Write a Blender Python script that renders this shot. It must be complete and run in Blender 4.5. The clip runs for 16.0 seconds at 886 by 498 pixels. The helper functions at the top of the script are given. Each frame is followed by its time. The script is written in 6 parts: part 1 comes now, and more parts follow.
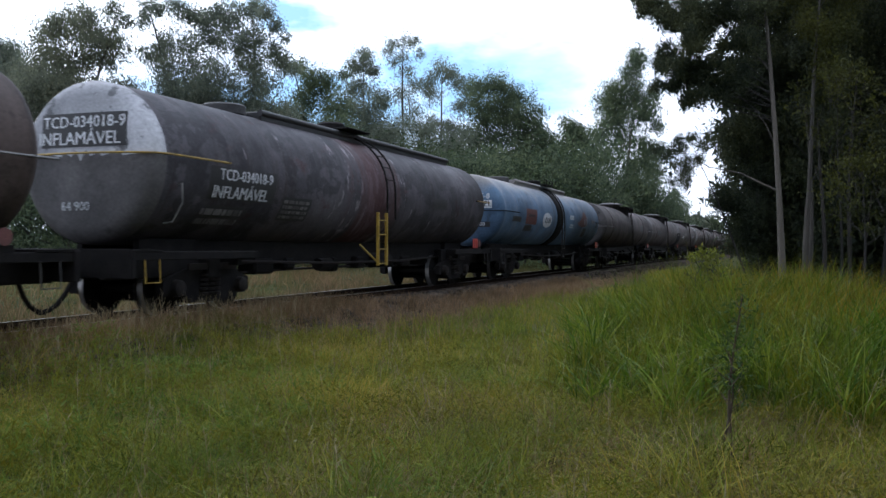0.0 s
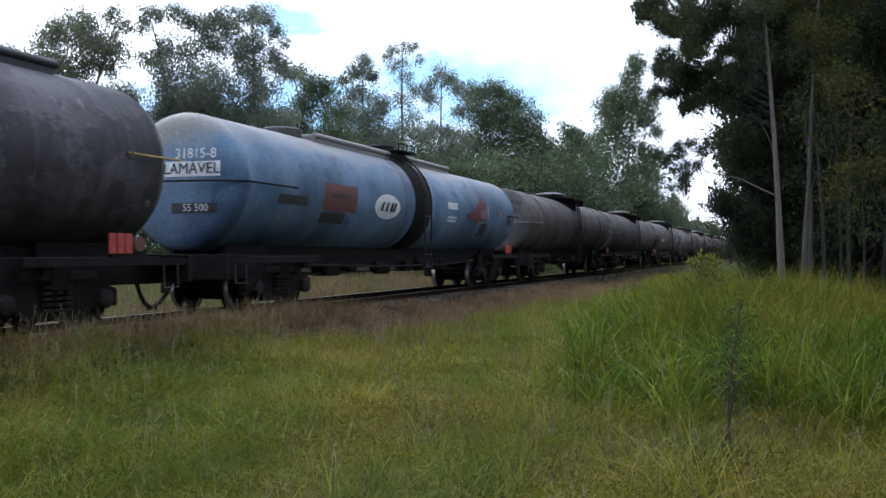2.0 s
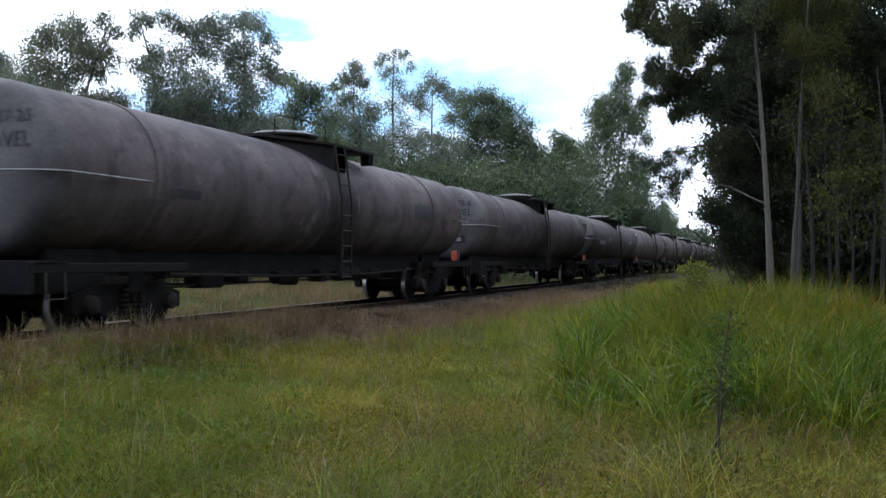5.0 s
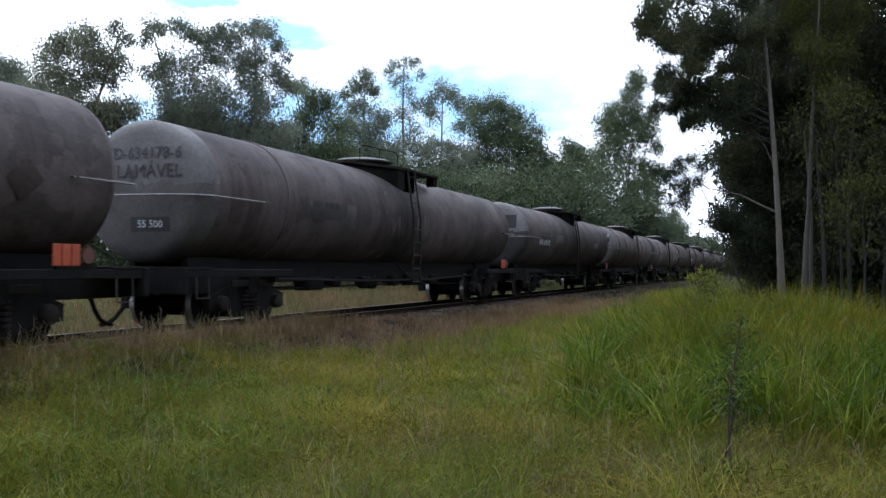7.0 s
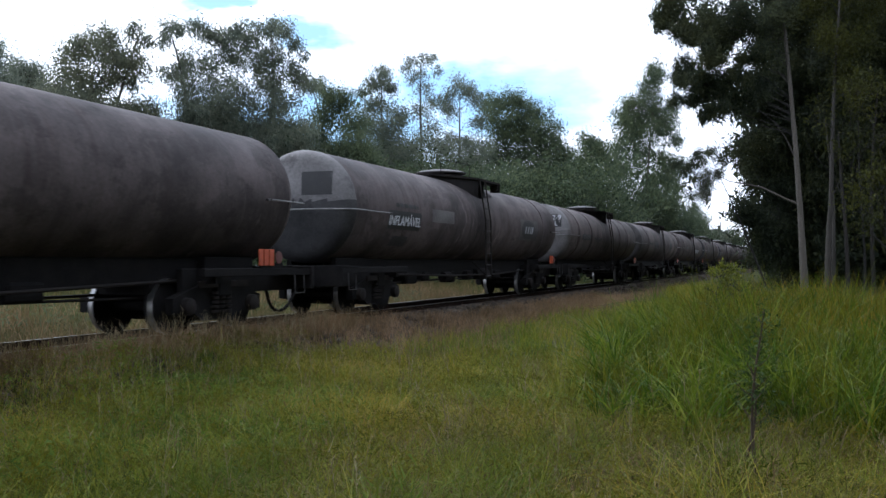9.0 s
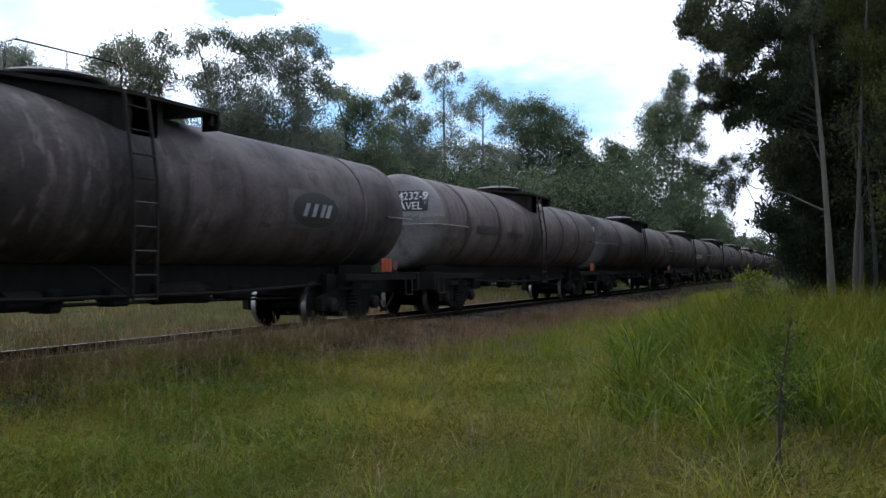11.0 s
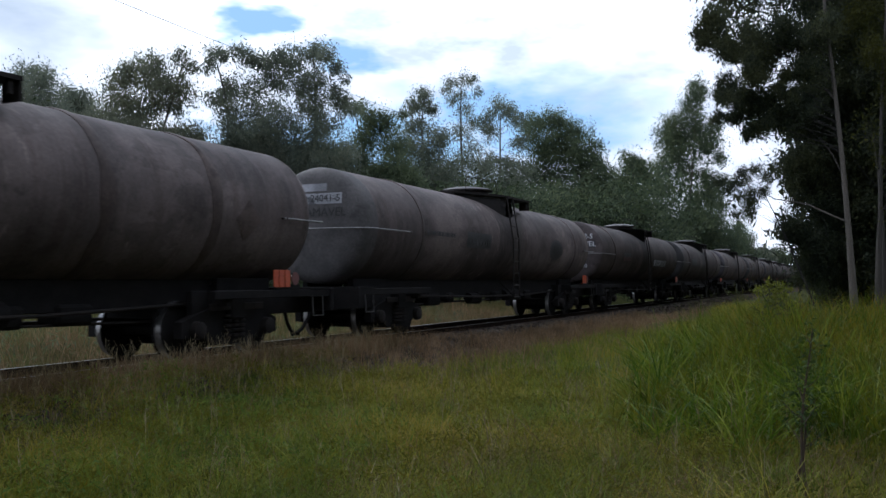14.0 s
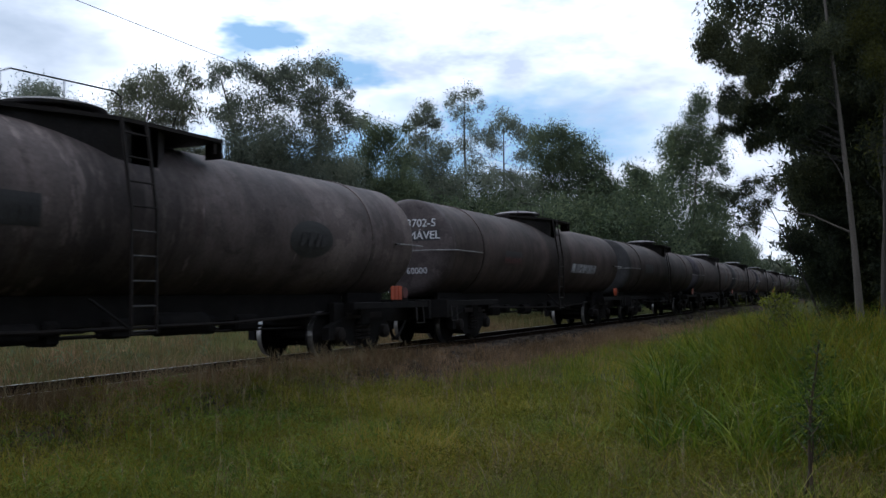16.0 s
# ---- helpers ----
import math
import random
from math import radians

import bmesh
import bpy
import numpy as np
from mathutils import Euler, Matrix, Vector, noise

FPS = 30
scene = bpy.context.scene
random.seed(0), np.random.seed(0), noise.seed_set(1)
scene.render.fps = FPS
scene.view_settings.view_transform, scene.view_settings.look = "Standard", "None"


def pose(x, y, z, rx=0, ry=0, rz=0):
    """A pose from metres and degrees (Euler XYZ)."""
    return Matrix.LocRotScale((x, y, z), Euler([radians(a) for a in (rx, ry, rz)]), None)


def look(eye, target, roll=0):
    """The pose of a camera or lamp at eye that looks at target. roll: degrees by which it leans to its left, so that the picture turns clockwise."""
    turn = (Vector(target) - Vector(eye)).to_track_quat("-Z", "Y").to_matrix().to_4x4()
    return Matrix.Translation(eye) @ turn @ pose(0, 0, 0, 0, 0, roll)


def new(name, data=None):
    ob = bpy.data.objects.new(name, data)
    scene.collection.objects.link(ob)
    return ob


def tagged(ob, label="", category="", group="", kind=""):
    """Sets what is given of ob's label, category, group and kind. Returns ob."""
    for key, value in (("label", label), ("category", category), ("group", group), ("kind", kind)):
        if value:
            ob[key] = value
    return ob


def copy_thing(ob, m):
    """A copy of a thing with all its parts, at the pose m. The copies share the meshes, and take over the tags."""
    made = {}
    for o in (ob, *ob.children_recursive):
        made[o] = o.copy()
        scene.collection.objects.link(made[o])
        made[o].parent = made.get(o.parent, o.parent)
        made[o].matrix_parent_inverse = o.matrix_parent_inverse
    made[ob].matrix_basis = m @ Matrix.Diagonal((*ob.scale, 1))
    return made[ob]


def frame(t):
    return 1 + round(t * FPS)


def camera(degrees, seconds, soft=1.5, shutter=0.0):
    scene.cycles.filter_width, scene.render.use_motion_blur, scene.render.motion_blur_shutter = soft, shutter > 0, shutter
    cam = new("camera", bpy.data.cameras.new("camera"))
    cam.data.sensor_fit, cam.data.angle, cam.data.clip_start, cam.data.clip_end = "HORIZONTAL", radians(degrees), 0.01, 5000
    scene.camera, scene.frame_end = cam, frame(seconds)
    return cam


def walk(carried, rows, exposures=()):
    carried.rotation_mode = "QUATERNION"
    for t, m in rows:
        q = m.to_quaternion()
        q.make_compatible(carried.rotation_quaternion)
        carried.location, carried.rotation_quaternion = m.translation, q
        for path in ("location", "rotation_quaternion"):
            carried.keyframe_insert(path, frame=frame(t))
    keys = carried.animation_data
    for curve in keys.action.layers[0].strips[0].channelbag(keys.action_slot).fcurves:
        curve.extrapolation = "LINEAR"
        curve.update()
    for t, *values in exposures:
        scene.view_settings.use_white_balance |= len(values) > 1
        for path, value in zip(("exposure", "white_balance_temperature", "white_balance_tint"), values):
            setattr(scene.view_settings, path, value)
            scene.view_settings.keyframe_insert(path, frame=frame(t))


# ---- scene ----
# ---- camera ----
cam = camera(52.67, 16.0, soft=1.45, shutter=0.2)
EYE = (0.0, 0.0, 1.03)
VIEW = [(0, 20.58, -0.19, 0.26), (0.5, 20.76, 0.26, -0.01), (1, 20.91, 0.29, -0.28), (1.5, 20.80, 0.26, 0.27), (2, 20.54, 0.15, 0.27),
        (2.5, 21.38, 0.26, 0.50), (3, 21.03, -0.11, 0.94), (3.5, 20.85, -0.01, 0.62), (4, 19.95, 0.26, 0.47), (4.2, 19.85, 0.55, 0.30),
        (6.3, 20.26, 0.62, 0.79), (6.5, 20.33, 0.95, 0.85), (7, 20.56, 1.07, 0.61), (7.5, 20.81, 1.15, 0.41), (8, 21.68, 1.09, 0.01),
        (8.2, 21.61, 0.68, 0.02), (10.3, 22.73, 1.17, -0.23), (10.5, 23.21, 0.82, 0.02), (11, 23.28, 1.30, -0.03), (11.5, 23.94, 1.28, 0.05),
        (12, 24.37, 1.67, -0.01), (12.5, 23.60, 1.93, 0.23), (13, 24.33, 2.10, -0.49), (13.5, 24.25, 1.93, -0.63), (14, 24.43, 2.16, -0.38),
        (14.5, 24.46, 2.45, -0.70), (15, 24.48, 2.78, -0.76), (15.5, 24.68, 2.99, -1.10), (16, 24.70, 3.03, -0.75)]
EXPOSURE = [(0, -0.06, 5600, 10), (0.5, 0.19, 5600, 10), (2, 0.24, 5600, 10), (4.2, 0.22, 5600, 10), (7, 0.14, 5650, 10), (8.2, 0.06, 5650, 10), (10.3, -0.08, 5650, 10), (12, -0.3, 5650, 10), (14, -0.54, 5650, 10), (16, -0.72, 5650, 10)]
walk(cam, [(t, pose(*EYE, 90 + pitch, 0, yaw) @ pose(0, 0, 0, 0, 0, roll)) for t, yaw, pitch, roll in VIEW], EXPOSURE)

# how far the train has rolled, in metres, at each time
ROLLED = [(0, 0.0), (0.5, 3.54), (1, 7.08), (1.5, 10.61), (2, 14.14), (2.5, 17.67), (3, 21.20), (3.5, 24.74), (4, 28.29), (4.2, 29.72),
          (6.3, 44.63), (6.5, 46.04), (7, 49.57), (7.5, 53.08), (8, 56.59), (8.2, 57.99), (10.3, 72.68), (10.5, 74.08), (11, 77.57),
          (11.5, 81.07), (12, 84.52), (12.5, 87.91), (13, 91.25), (13.5, 94.63), (14, 97.98), (14.5, 101.32), (15, 104.67),
          (15.5, 108.01), (16, 111.36)]

# ---- sky and sun ----
SUN_AZ, SUN_EL = -75.0, 50.0


def node(nt, kind, **values):
    n = nt.nodes.new(kind)
    for k, v in values.items():
        n.inputs[k.replace("_", " ")].default_value = v
    return n


def op(nt, what, a, b=None, c=None, clamp=False):
    n = nt.nodes.new("ShaderNodeMath")
    n.operation, n.use_clamp = what, clamp
    for i, v in enumerate((a, b, c)):
        if v is None:
            continue
        if isinstance(v, (int, float)):
            n.inputs[i].default_value = v
        else:
            nt.links.new(v, n.inputs[i])
    return n.outputs[0]


def ramp(nt, value, stops):
    n = nt.nodes.new("ShaderNodeValToRGB")
    e = n.color_ramp.elements
    while len(e) < len(stops):
        e.new(0.5)
    for el, (p, c) in zip(e, stops):
        el.position, el.color = p, (*c, 1) if len(c) == 3 else c
    nt.links.new(value, n.inputs[0])
    return n.outputs[0]


def mix(nt, fac, a, b, how="MIX"):
    n = nt.nodes.new("ShaderNodeMix")
    n.data_type, n.blend_type = "RGBA", how
    for sock, v in ((n.inputs[0], fac), (n.inputs[6], a), (n.inputs[7], b)):
        if isinstance(v, (int, float)):
            sock.default_value = v
        elif isinstance(v, tuple):
            sock.default_value = (*v, 1)
        else:
            nt.links.new(v, sock)
    return n.outputs[2]


world = bpy.data.worlds.new("sky")
scene.world = world
world.use_nodes = True
wt = world.node_tree
wt.nodes.clear()
sky = wt.nodes.new("ShaderNodeTexSky")
sky.sky_type, sky.sun_disc = "NISHITA", False
sky.sun_elevation, sky.sun_rotation = radians(SUN_EL), radians(SUN_AZ)
coord = wt.nodes.new("ShaderNodeTexCoord")
sep = wt.nodes.new("ShaderNodeSeparateXYZ")
wt.links.new(coord.outputs["Generated"], sep.inputs[0])
az = op(wt, "MULTIPLY", op(wt, "ARCTAN2", sep.outputs[0], sep.outputs[1]), 180 / math.pi)
el = op(wt, "MULTIPLY", op(wt, "ARCSINE", sep.outputs[2]), 180 / math.pi)
mp = wt.nodes.new("ShaderNodeMapping")
mp.inputs["Scale"].default_value = (1, 1, 2.6)
wt.links.new(coord.outputs["Generated"], mp.inputs[0])
puff = node(wt, "ShaderNodeTexNoise", Scale=5.0, Detail=6.0, Roughness=0.55)
wt.links.new(mp.outputs[0], puff.inputs["Vector"])
wisp = node(wt, "ShaderNodeTexNoise", Scale=16.0, Detail=4.0, Roughness=0.6)
wt.links.new(mp.outputs[0], wisp.inputs["Vector"])
# openings in the cloud: heading, height, half width and half height in degrees
drift = node(wt, "ShaderNodeTexNoise", Scale=11.0, Detail=4.0, Roughness=0.55)
wt.links.new(mp.outputs[0], drift.inputs["Vector"])
bits = wt.nodes.new("ShaderNodeSeparateColor")
wt.links.new(drift.outputs["Color"], bits.inputs[0])
az = op(wt, "ADD", az, op(wt, "MULTIPLY", op(wt, "SUBTRACT", bits.outputs[0], 0.5), 11.0))
el = op(wt, "ADD", el, op(wt, "MULTIPLY", op(wt, "SUBTRACT", bits.outputs[1], 0.5), 5.0))
gap = None
for a0, e0, ra, re in [(-18.8, 10.6, 9.4, 3.0), (-30.5, 13.9, 2.8, 1.0), (-36.2, 15.9, 3.0, 1.4), (-31, 8.0, 11, 3.2), (-20, 30, 14, 5), (-60, 25, 12, 6), (30, 35, 15, 8), (120, 30, 25, 8), (-130, 40, 25, 9)]:
    dx = op(wt, "DIVIDE", op(wt, "SUBTRACT", az, a0), ra)
    dy = op(wt, "DIVIDE", op(wt, "SUBTRACT", el, e0), re)
    d = op(wt, "SUBTRACT", 1.25, op(wt, "ADD", op(wt, "MULTIPLY", dx, dx), op(wt, "MULTIPLY", dy, dy)))
    gap = d if gap is None else op(wt, "MAXIMUM", gap, d)
gap = op(wt, "ADD", gap, op(wt, "ADD", op(wt, "MULTIPLY", op(wt, "SUBTRACT", puff.outputs[0], 0.5), 1.6), op(wt, "MULTIPLY", op(wt, "SUBTRACT", wisp.outputs[0], 0.5), 1.2)))
gap = op(wt, "MULTIPLY", op(wt, "ADD", gap, 0.18), 0.85, clamp=True)
blue = mix(wt, 1.0, sky.outputs[0], (0.15, 0.15, 0.15), "MULTIPLY")
cloud = ramp(wt, op(wt, "ADD", op(wt, "MULTIPLY", puff.outputs[0], 0.6), op(wt, "MULTIPLY", wisp.outputs[0], 0.4)),
             [(0.36, (0.66, 0.71, 0.82)), (0.56, (1.25, 1.25, 1.28))])
# cloud is brightest round the sun and dimmer away from it
sun_way = (math.sin(radians(SUN_AZ)) * math.cos(radians(SUN_EL)), math.cos(radians(SUN_AZ)) * math.cos(radians(SUN_EL)), math.sin(radians(SUN_EL)))
dot = wt.nodes.new("ShaderNodeVectorMath")
dot.operation = "DOT_PRODUCT"
dot.inputs[1].default_value = sun_way
wt.links.new(coord.outputs["Generated"], dot.inputs[0])
glow = op(wt, "ADD", op(wt, "MULTIPLY", op(wt, "ADD", dot.outputs["Value"], 1.0), 0.66), 0.74)
cloud = mix(wt, 1.0, cloud, ramp(wt, op(wt, "MULTIPLY", glow, 0.5), [(0.0, (0, 0, 0)), (1.0, (2, 2, 2))]), "MULTIPLY")
bank_x = op(wt, "DIVIDE", op(wt, "SUBTRACT", az, -53.0), 9.0)
bank_y = op(wt, "DIVIDE", op(wt, "SUBTRACT", el, 16.0), 6.5)
bank_g = op(wt, "SUBTRACT", 1.1, op(wt, "ADD", op(wt, "MULTIPLY", bank_x, bank_x), op(wt, "MULTIPLY", bank_y, bank_y)))
bank_g = op(wt, "MULTIPLY", op(wt, "ADD", bank_g, op(wt, "MULTIPLY", op(wt, "SUBTRACT", puff.outputs[0], 0.5), 1.6)), 0.62, clamp=True)
cloud = mix(wt, bank_g, cloud, (0.66, 0.78, 0.92))
bg = wt.nodes.new("ShaderNodeBackground")
blue = mix(wt, 0.75, blue, (0.64, 1.02, 1.40))
wt.links.new(mix(wt, gap, cloud, blue), bg.inputs[0])
bg.inputs[1].default_value = 1.0
out = wt.nodes.new("ShaderNodeOutputWorld")
wt.links.new(bg.outputs[0], out.inputs[0])

sun = new("sun", bpy.data.lights.new("sun", "SUN"))
sun.data.energy, sun.data.angle, sun.data.color = 1.35, radians(14), (1.0, 0.95, 0.86)
sa, se = radians(SUN_AZ), radians(SUN_EL)
sun.matrix_world = look((30 * math.sin(sa), 30 * math.cos(sa), 30), (30 * math.sin(sa) - math.sin(sa) * math.cos(se), 30 * math.cos(sa) - math.cos(sa) * math.cos(se), 30 - math.sin(se)))


# ---- materials ----
def surface(name, dark, light, scale=3.0, rough=0.7, metal=0.0, bump=0.2, grain=40.0, stretch=(1, 1, 1), vary=0.0, detail=5.0, low=0.35, high=0.65, sheen=0.0, specular=0.5):
    m = bpy.data.materials.new(name)
    m.use_nodes = True
    nt = m.node_tree
    b = nt.nodes["Principled BSDF"]
    tc = nt.nodes.new("ShaderNodeTexCoord")
    info = nt.nodes.new("ShaderNodeObjectInfo")
    mp = nt.nodes.new("ShaderNodeMapping")
    mp.inputs["Scale"].default_value = stretch
    nt.links.new(tc.outputs["Object"], mp.inputs[0])
    off = nt.nodes.new("ShaderNodeCombineXYZ")
    nt.links.new(op(nt, "MULTIPLY", info.outputs["Random"], 37.0), off.inputs[0])
    nt.links.new(off.outputs[0], mp.inputs["Location"])
    n1 = node(nt, "ShaderNodeTexNoise", Scale=scale, Detail=detail, Roughness=0.6)
    n2 = node(nt, "ShaderNodeTexNoise", Scale=grain, Detail=3.0, Roughness=0.6)
    nt.links.new(mp.outputs[0], n1.inputs["Vector"])
    nt.links.new(tc.outputs["Object"], n2.inputs["Vector"])
    c = ramp(nt, n1.outputs[0], [(low, dark), (high, light)])
    c = mix(nt, 0.55, c, ramp(nt, n2.outputs[0], [(0.3, (0.55, 0.55, 0.55)), (0.7, (1.25, 1.25, 1.25))]), "MULTIPLY")
    if vary:
        c = mix(nt, vary, c, ramp(nt, info.outputs["Random"], [(0, (0.5, 0.5, 0.52)), (1, (1.5, 1.45, 1.4))]), "MULTIPLY")
    nt.links.new(c, b.inputs["Base Color"])
    nt.links.new(op(nt, "ADD", op(nt, "MULTIPLY", n1.outputs[0], 0.3), rough - 0.15, clamp=True), b.inputs["Roughness"])
    b.inputs["Metallic"].default_value = metal
    b.inputs["Specular IOR Level"].default_value = specular
    if bump:
        bp = nt.nodes.new("ShaderNodeBump")
        bp.inputs["Strength"].default_value, bp.inputs["Distance"].default_value = bump, 0.02
        nt.links.new(n2.outputs[0], bp.inputs["Height"])
        nt.links.new(bp.outputs[0], b.inputs["Normal"])
    return m


def tank_paint(name, dark, light, stain, dust, streak=0.5, middle=0.5, rough=0.62, peel=0.0, flake=0.0, top=0.0, drip=0.0):
    """Weathered shell: blotches, streaks that run down the sides, an oily stain round the filling hatch."""
    m = bpy.data.materials.new(name)
    m.use_nodes = True
    nt = m.node_tree
    b = nt.nodes["Principled BSDF"]
    tc = nt.nodes.new("ShaderNodeTexCoord")
    info = nt.nodes.new("ShaderNodeObjectInfo")
    sp = nt.nodes.new("ShaderNodeSeparateXYZ")
    nt.links.new(tc.outputs["Object"], sp.inputs[0])
    shift = op(nt, "MULTIPLY", info.outputs["Random"], 60.0)

    def noise_at(sx, sy, sz, scale, detail=5.0):
        cx = nt.nodes.new("ShaderNodeCombineXYZ")
        nt.links.new(op(nt, "MULTIPLY", sp.outputs[0], sx), cx.inputs[0])
        nt.links.new(op(nt, "ADD", op(nt, "MULTIPLY", sp.outputs[1], sy), shift), cx.inputs[1])
        nt.links.new(op(nt, "MULTIPLY", sp.outputs[2], sz), cx.inputs[2])
        n = node(nt, "ShaderNodeTexNoise", Scale=scale, Detail=detail, Roughness=0.62)
        nt.links.new(cx.outputs[0], n.inputs["Vector"])
        return n.outputs[0]
    blotch, run, fine, patch = noise_at(1, 1, 1, 0.8, 6), noise_at(0.35, 2.2, 0.35, 1.3, 5), noise_at(1, 1, 1, 22.0, 4), noise_at(1, 0.6, 1, 1.9, 7)
    c = ramp(nt, blotch, [(0.38, dark), (0.62, light)])
    big = noise_at(0.5, 0.32, 0.5, 0.9, 3)
    c = mix(nt, 0.8, c, ramp(nt, big, [(0.38, (0.55, 0.54, 0.54)), (0.62, (1.45, 1.42, 1.40))]), "MULTIPLY")
    c = mix(nt, op(nt, "MULTIPLY", ramp(nt, run, [(0.45, (0, 0, 0)), (0.7, (1, 1, 1))]), streak), c, dust)
    c = mix(nt, op(nt, "MULTIPLY", ramp(nt, patch, [(0.60, (0, 0, 0)), (0.68, (1, 1, 1))]), 0.55), c, stain)
    if peel:
        torn = noise_at(0.55, 1.5, 0.55, 3.0, 9)
        reach = op(nt, "SUBTRACT", 1.0, op(nt, "DIVIDE", op(nt, "ABSOLUTE", op(nt, "SUBTRACT", sp.outputs[1], -0.2)), 2.3), clamp=True)
        c = mix(nt, op(nt, "MULTIPLY", ramp(nt, op(nt, "ADD", torn, op(nt, "MULTIPLY", reach, 0.16)), [(0.655, (0, 0, 0)), (0.70, (1, 1, 1))]), peel), c, tuple(2.2 * v for v in dust))
        soot = noise_at(1, 0.7, 1, 1.5, 8)
        c = mix(nt, op(nt, "MULTIPLY", ramp(nt, soot, [(0.53, (0, 0, 0)), (0.565, (1, 1, 1))]), 0.25 + 0.4 * peel), c, tuple(0.5 * v for v in dark))
    if flake:
        chips = noise_at(1, 1, 1, 2.6, 9)
        c = mix(nt, op(nt, "MULTIPLY", ramp(nt, chips, [(0.555, (0, 0, 0)), (0.58, (1, 1, 1))]), flake), c, tuple(0.22 * v for v in dark))
    if top:
        high = op(nt, "ADD", op(nt, "MULTIPLY", op(nt, "SUBTRACT", sp.outputs[2], 0.58), 2.4), op(nt, "MULTIPLY", op(nt, "SUBTRACT", big, 0.5), 4.0), clamp=True)
        c = mix(nt, op(nt, "MULTIPLY", high, top), c, tuple(q * v for q, v in zip((1.25, 1.05, 0.85), dust)))
    if drip:
        runs, gate = noise_at(0.22, 3.2, 0.22, 1.7, 7), noise_at(0.6, 0.5, 0.6, 0.8, 3)
        wet = op(nt, "MULTIPLY", ramp(nt, runs, [(0.50, (0, 0, 0)), (0.66, (1, 1, 1))]), ramp(nt, gate, [(0.40, (0, 0, 0)), (0.58, (1, 1, 1))]))
        c = mix(nt, op(nt, "MULTIPLY", wet, drip), c, (0.032, 0.017, 0.014))
        pale = noise_at(0.25, 2.4, 0.25, 2.1, 6)
        c = mix(nt, op(nt, "MULTIPLY", ramp(nt, pale, [(0.58, (0, 0, 0)), (0.72, (1, 1, 1))]), 0.45 * drip), c, tuple(1.5 * v for v in light))
    # spill round the hatch, wandering as it runs down
    near = op(nt, "SUBTRACT", 1.0, op(nt, "DIVIDE", op(nt, "ABSOLUTE", sp.outputs[1]), 1.15))
    near = op(nt, "ADD", near, op(nt, "MULTIPLY", op(nt, "SUBTRACT", run, 0.5), 2.4))
    c = mix(nt, op(nt, "MULTIPLY", op(nt, "MULTIPLY", near, 1.6, clamp=True), middle), c, stain)
    c = mix(nt, 0.6, c, ramp(nt, fine, [(0.3, (0.6, 0.6, 0.6)), (0.7, (1.25, 1.25, 1.25))]), "MULTIPLY")
    c = mix(nt, 0.2, c, ramp(nt, info.outputs["Random"], [(0, (0.7, 0.7, 0.72)), (1, (1.3, 1.28, 1.25))]), "MULTIPLY")
    nt.links.new(c, b.inputs["Base Color"])
    nt.links.new(op(nt, "ADD", op(nt, "MULTIPLY", patch, 0.35), rough - 0.17, clamp=True), b.inputs["Roughness"])
    b.inputs["Specular IOR Level"].default_value = 0.14
    bp = nt.nodes.new("ShaderNodeBump")
    bp.inputs["Strength"].default_value, bp.inputs["Distance"].default_value = 0.18, 0.02
    nt.links.new(op(nt, "ADD", op(nt, "MULTIPLY", fine, 0.5), op(nt, "MULTIPLY", blotch, 3.0)), bp.inputs["Height"])
    nt.links.new(bp.outputs[0], b.inputs["Normal"])
    return m


def leafy(name, colours, rough=0.55, through_light=0.35, scale=0.35):
    """Leaves or blades: colour differs from island to island and in slow drifts over the ground."""
    m = bpy.data.materials.new(name)
    m.use_nodes = True
    nt = m.node_tree
    b = nt.nodes["Principled BSDF"]
    geo = nt.nodes.new("ShaderNodeNewGeometry")
    tc = nt.nodes.new("ShaderNodeTexCoord")
    n1 = node(nt, "ShaderNodeTexNoise", Scale=scale, Detail=4.0)
    nt.links.new(tc.outputs["Object"], n1.inputs["Vector"])
    n2 = node(nt, "ShaderNodeTexNoise", Scale=scale * 4.5, Detail=3.0)
    nt.links.new(tc.outputs["Object"], n2.inputs["Vector"])
    drift = op(nt, "ADD", op(nt, "MULTIPLY", op(nt, "SUBTRACT", n1.outputs[0], 0.5), 1.5), op(nt, "MULTIPLY", op(nt, "SUBTRACT", n2.outputs[0], 0.5), 1.1))
    v = op(nt, "ADD", op(nt, "MULTIPLY", geo.outputs["Random Per Island"], 0.5), op(nt, "ADD", drift, 0.25), clamp=True)
    k = len(colours) - 1
    c = ramp(nt, v, [(0.15 + 0.7 * i / k, col) for i, col in enumerate(colours)])
    nt.links.new(c, b.inputs["Base Color"])
    b.inputs["Roughness"].default_value = rough
    b.inputs["Specular IOR Level"].default_value = 0.10
    tr = nt.nodes.new("ShaderNodeBsdfTranslucent")
    nt.links.new(c, tr.inputs[0])
    ms = nt.nodes.new("ShaderNodeMixShader")
    ms.inputs[0].default_value = through_light
    nt.links.new(b.outputs[0], ms.inputs[1])
    nt.links.new(tr.outputs[0], ms.inputs[2])
    nt.links.new(ms.outputs[0], nt.nodes["Material Output"].inputs[0])
    return m


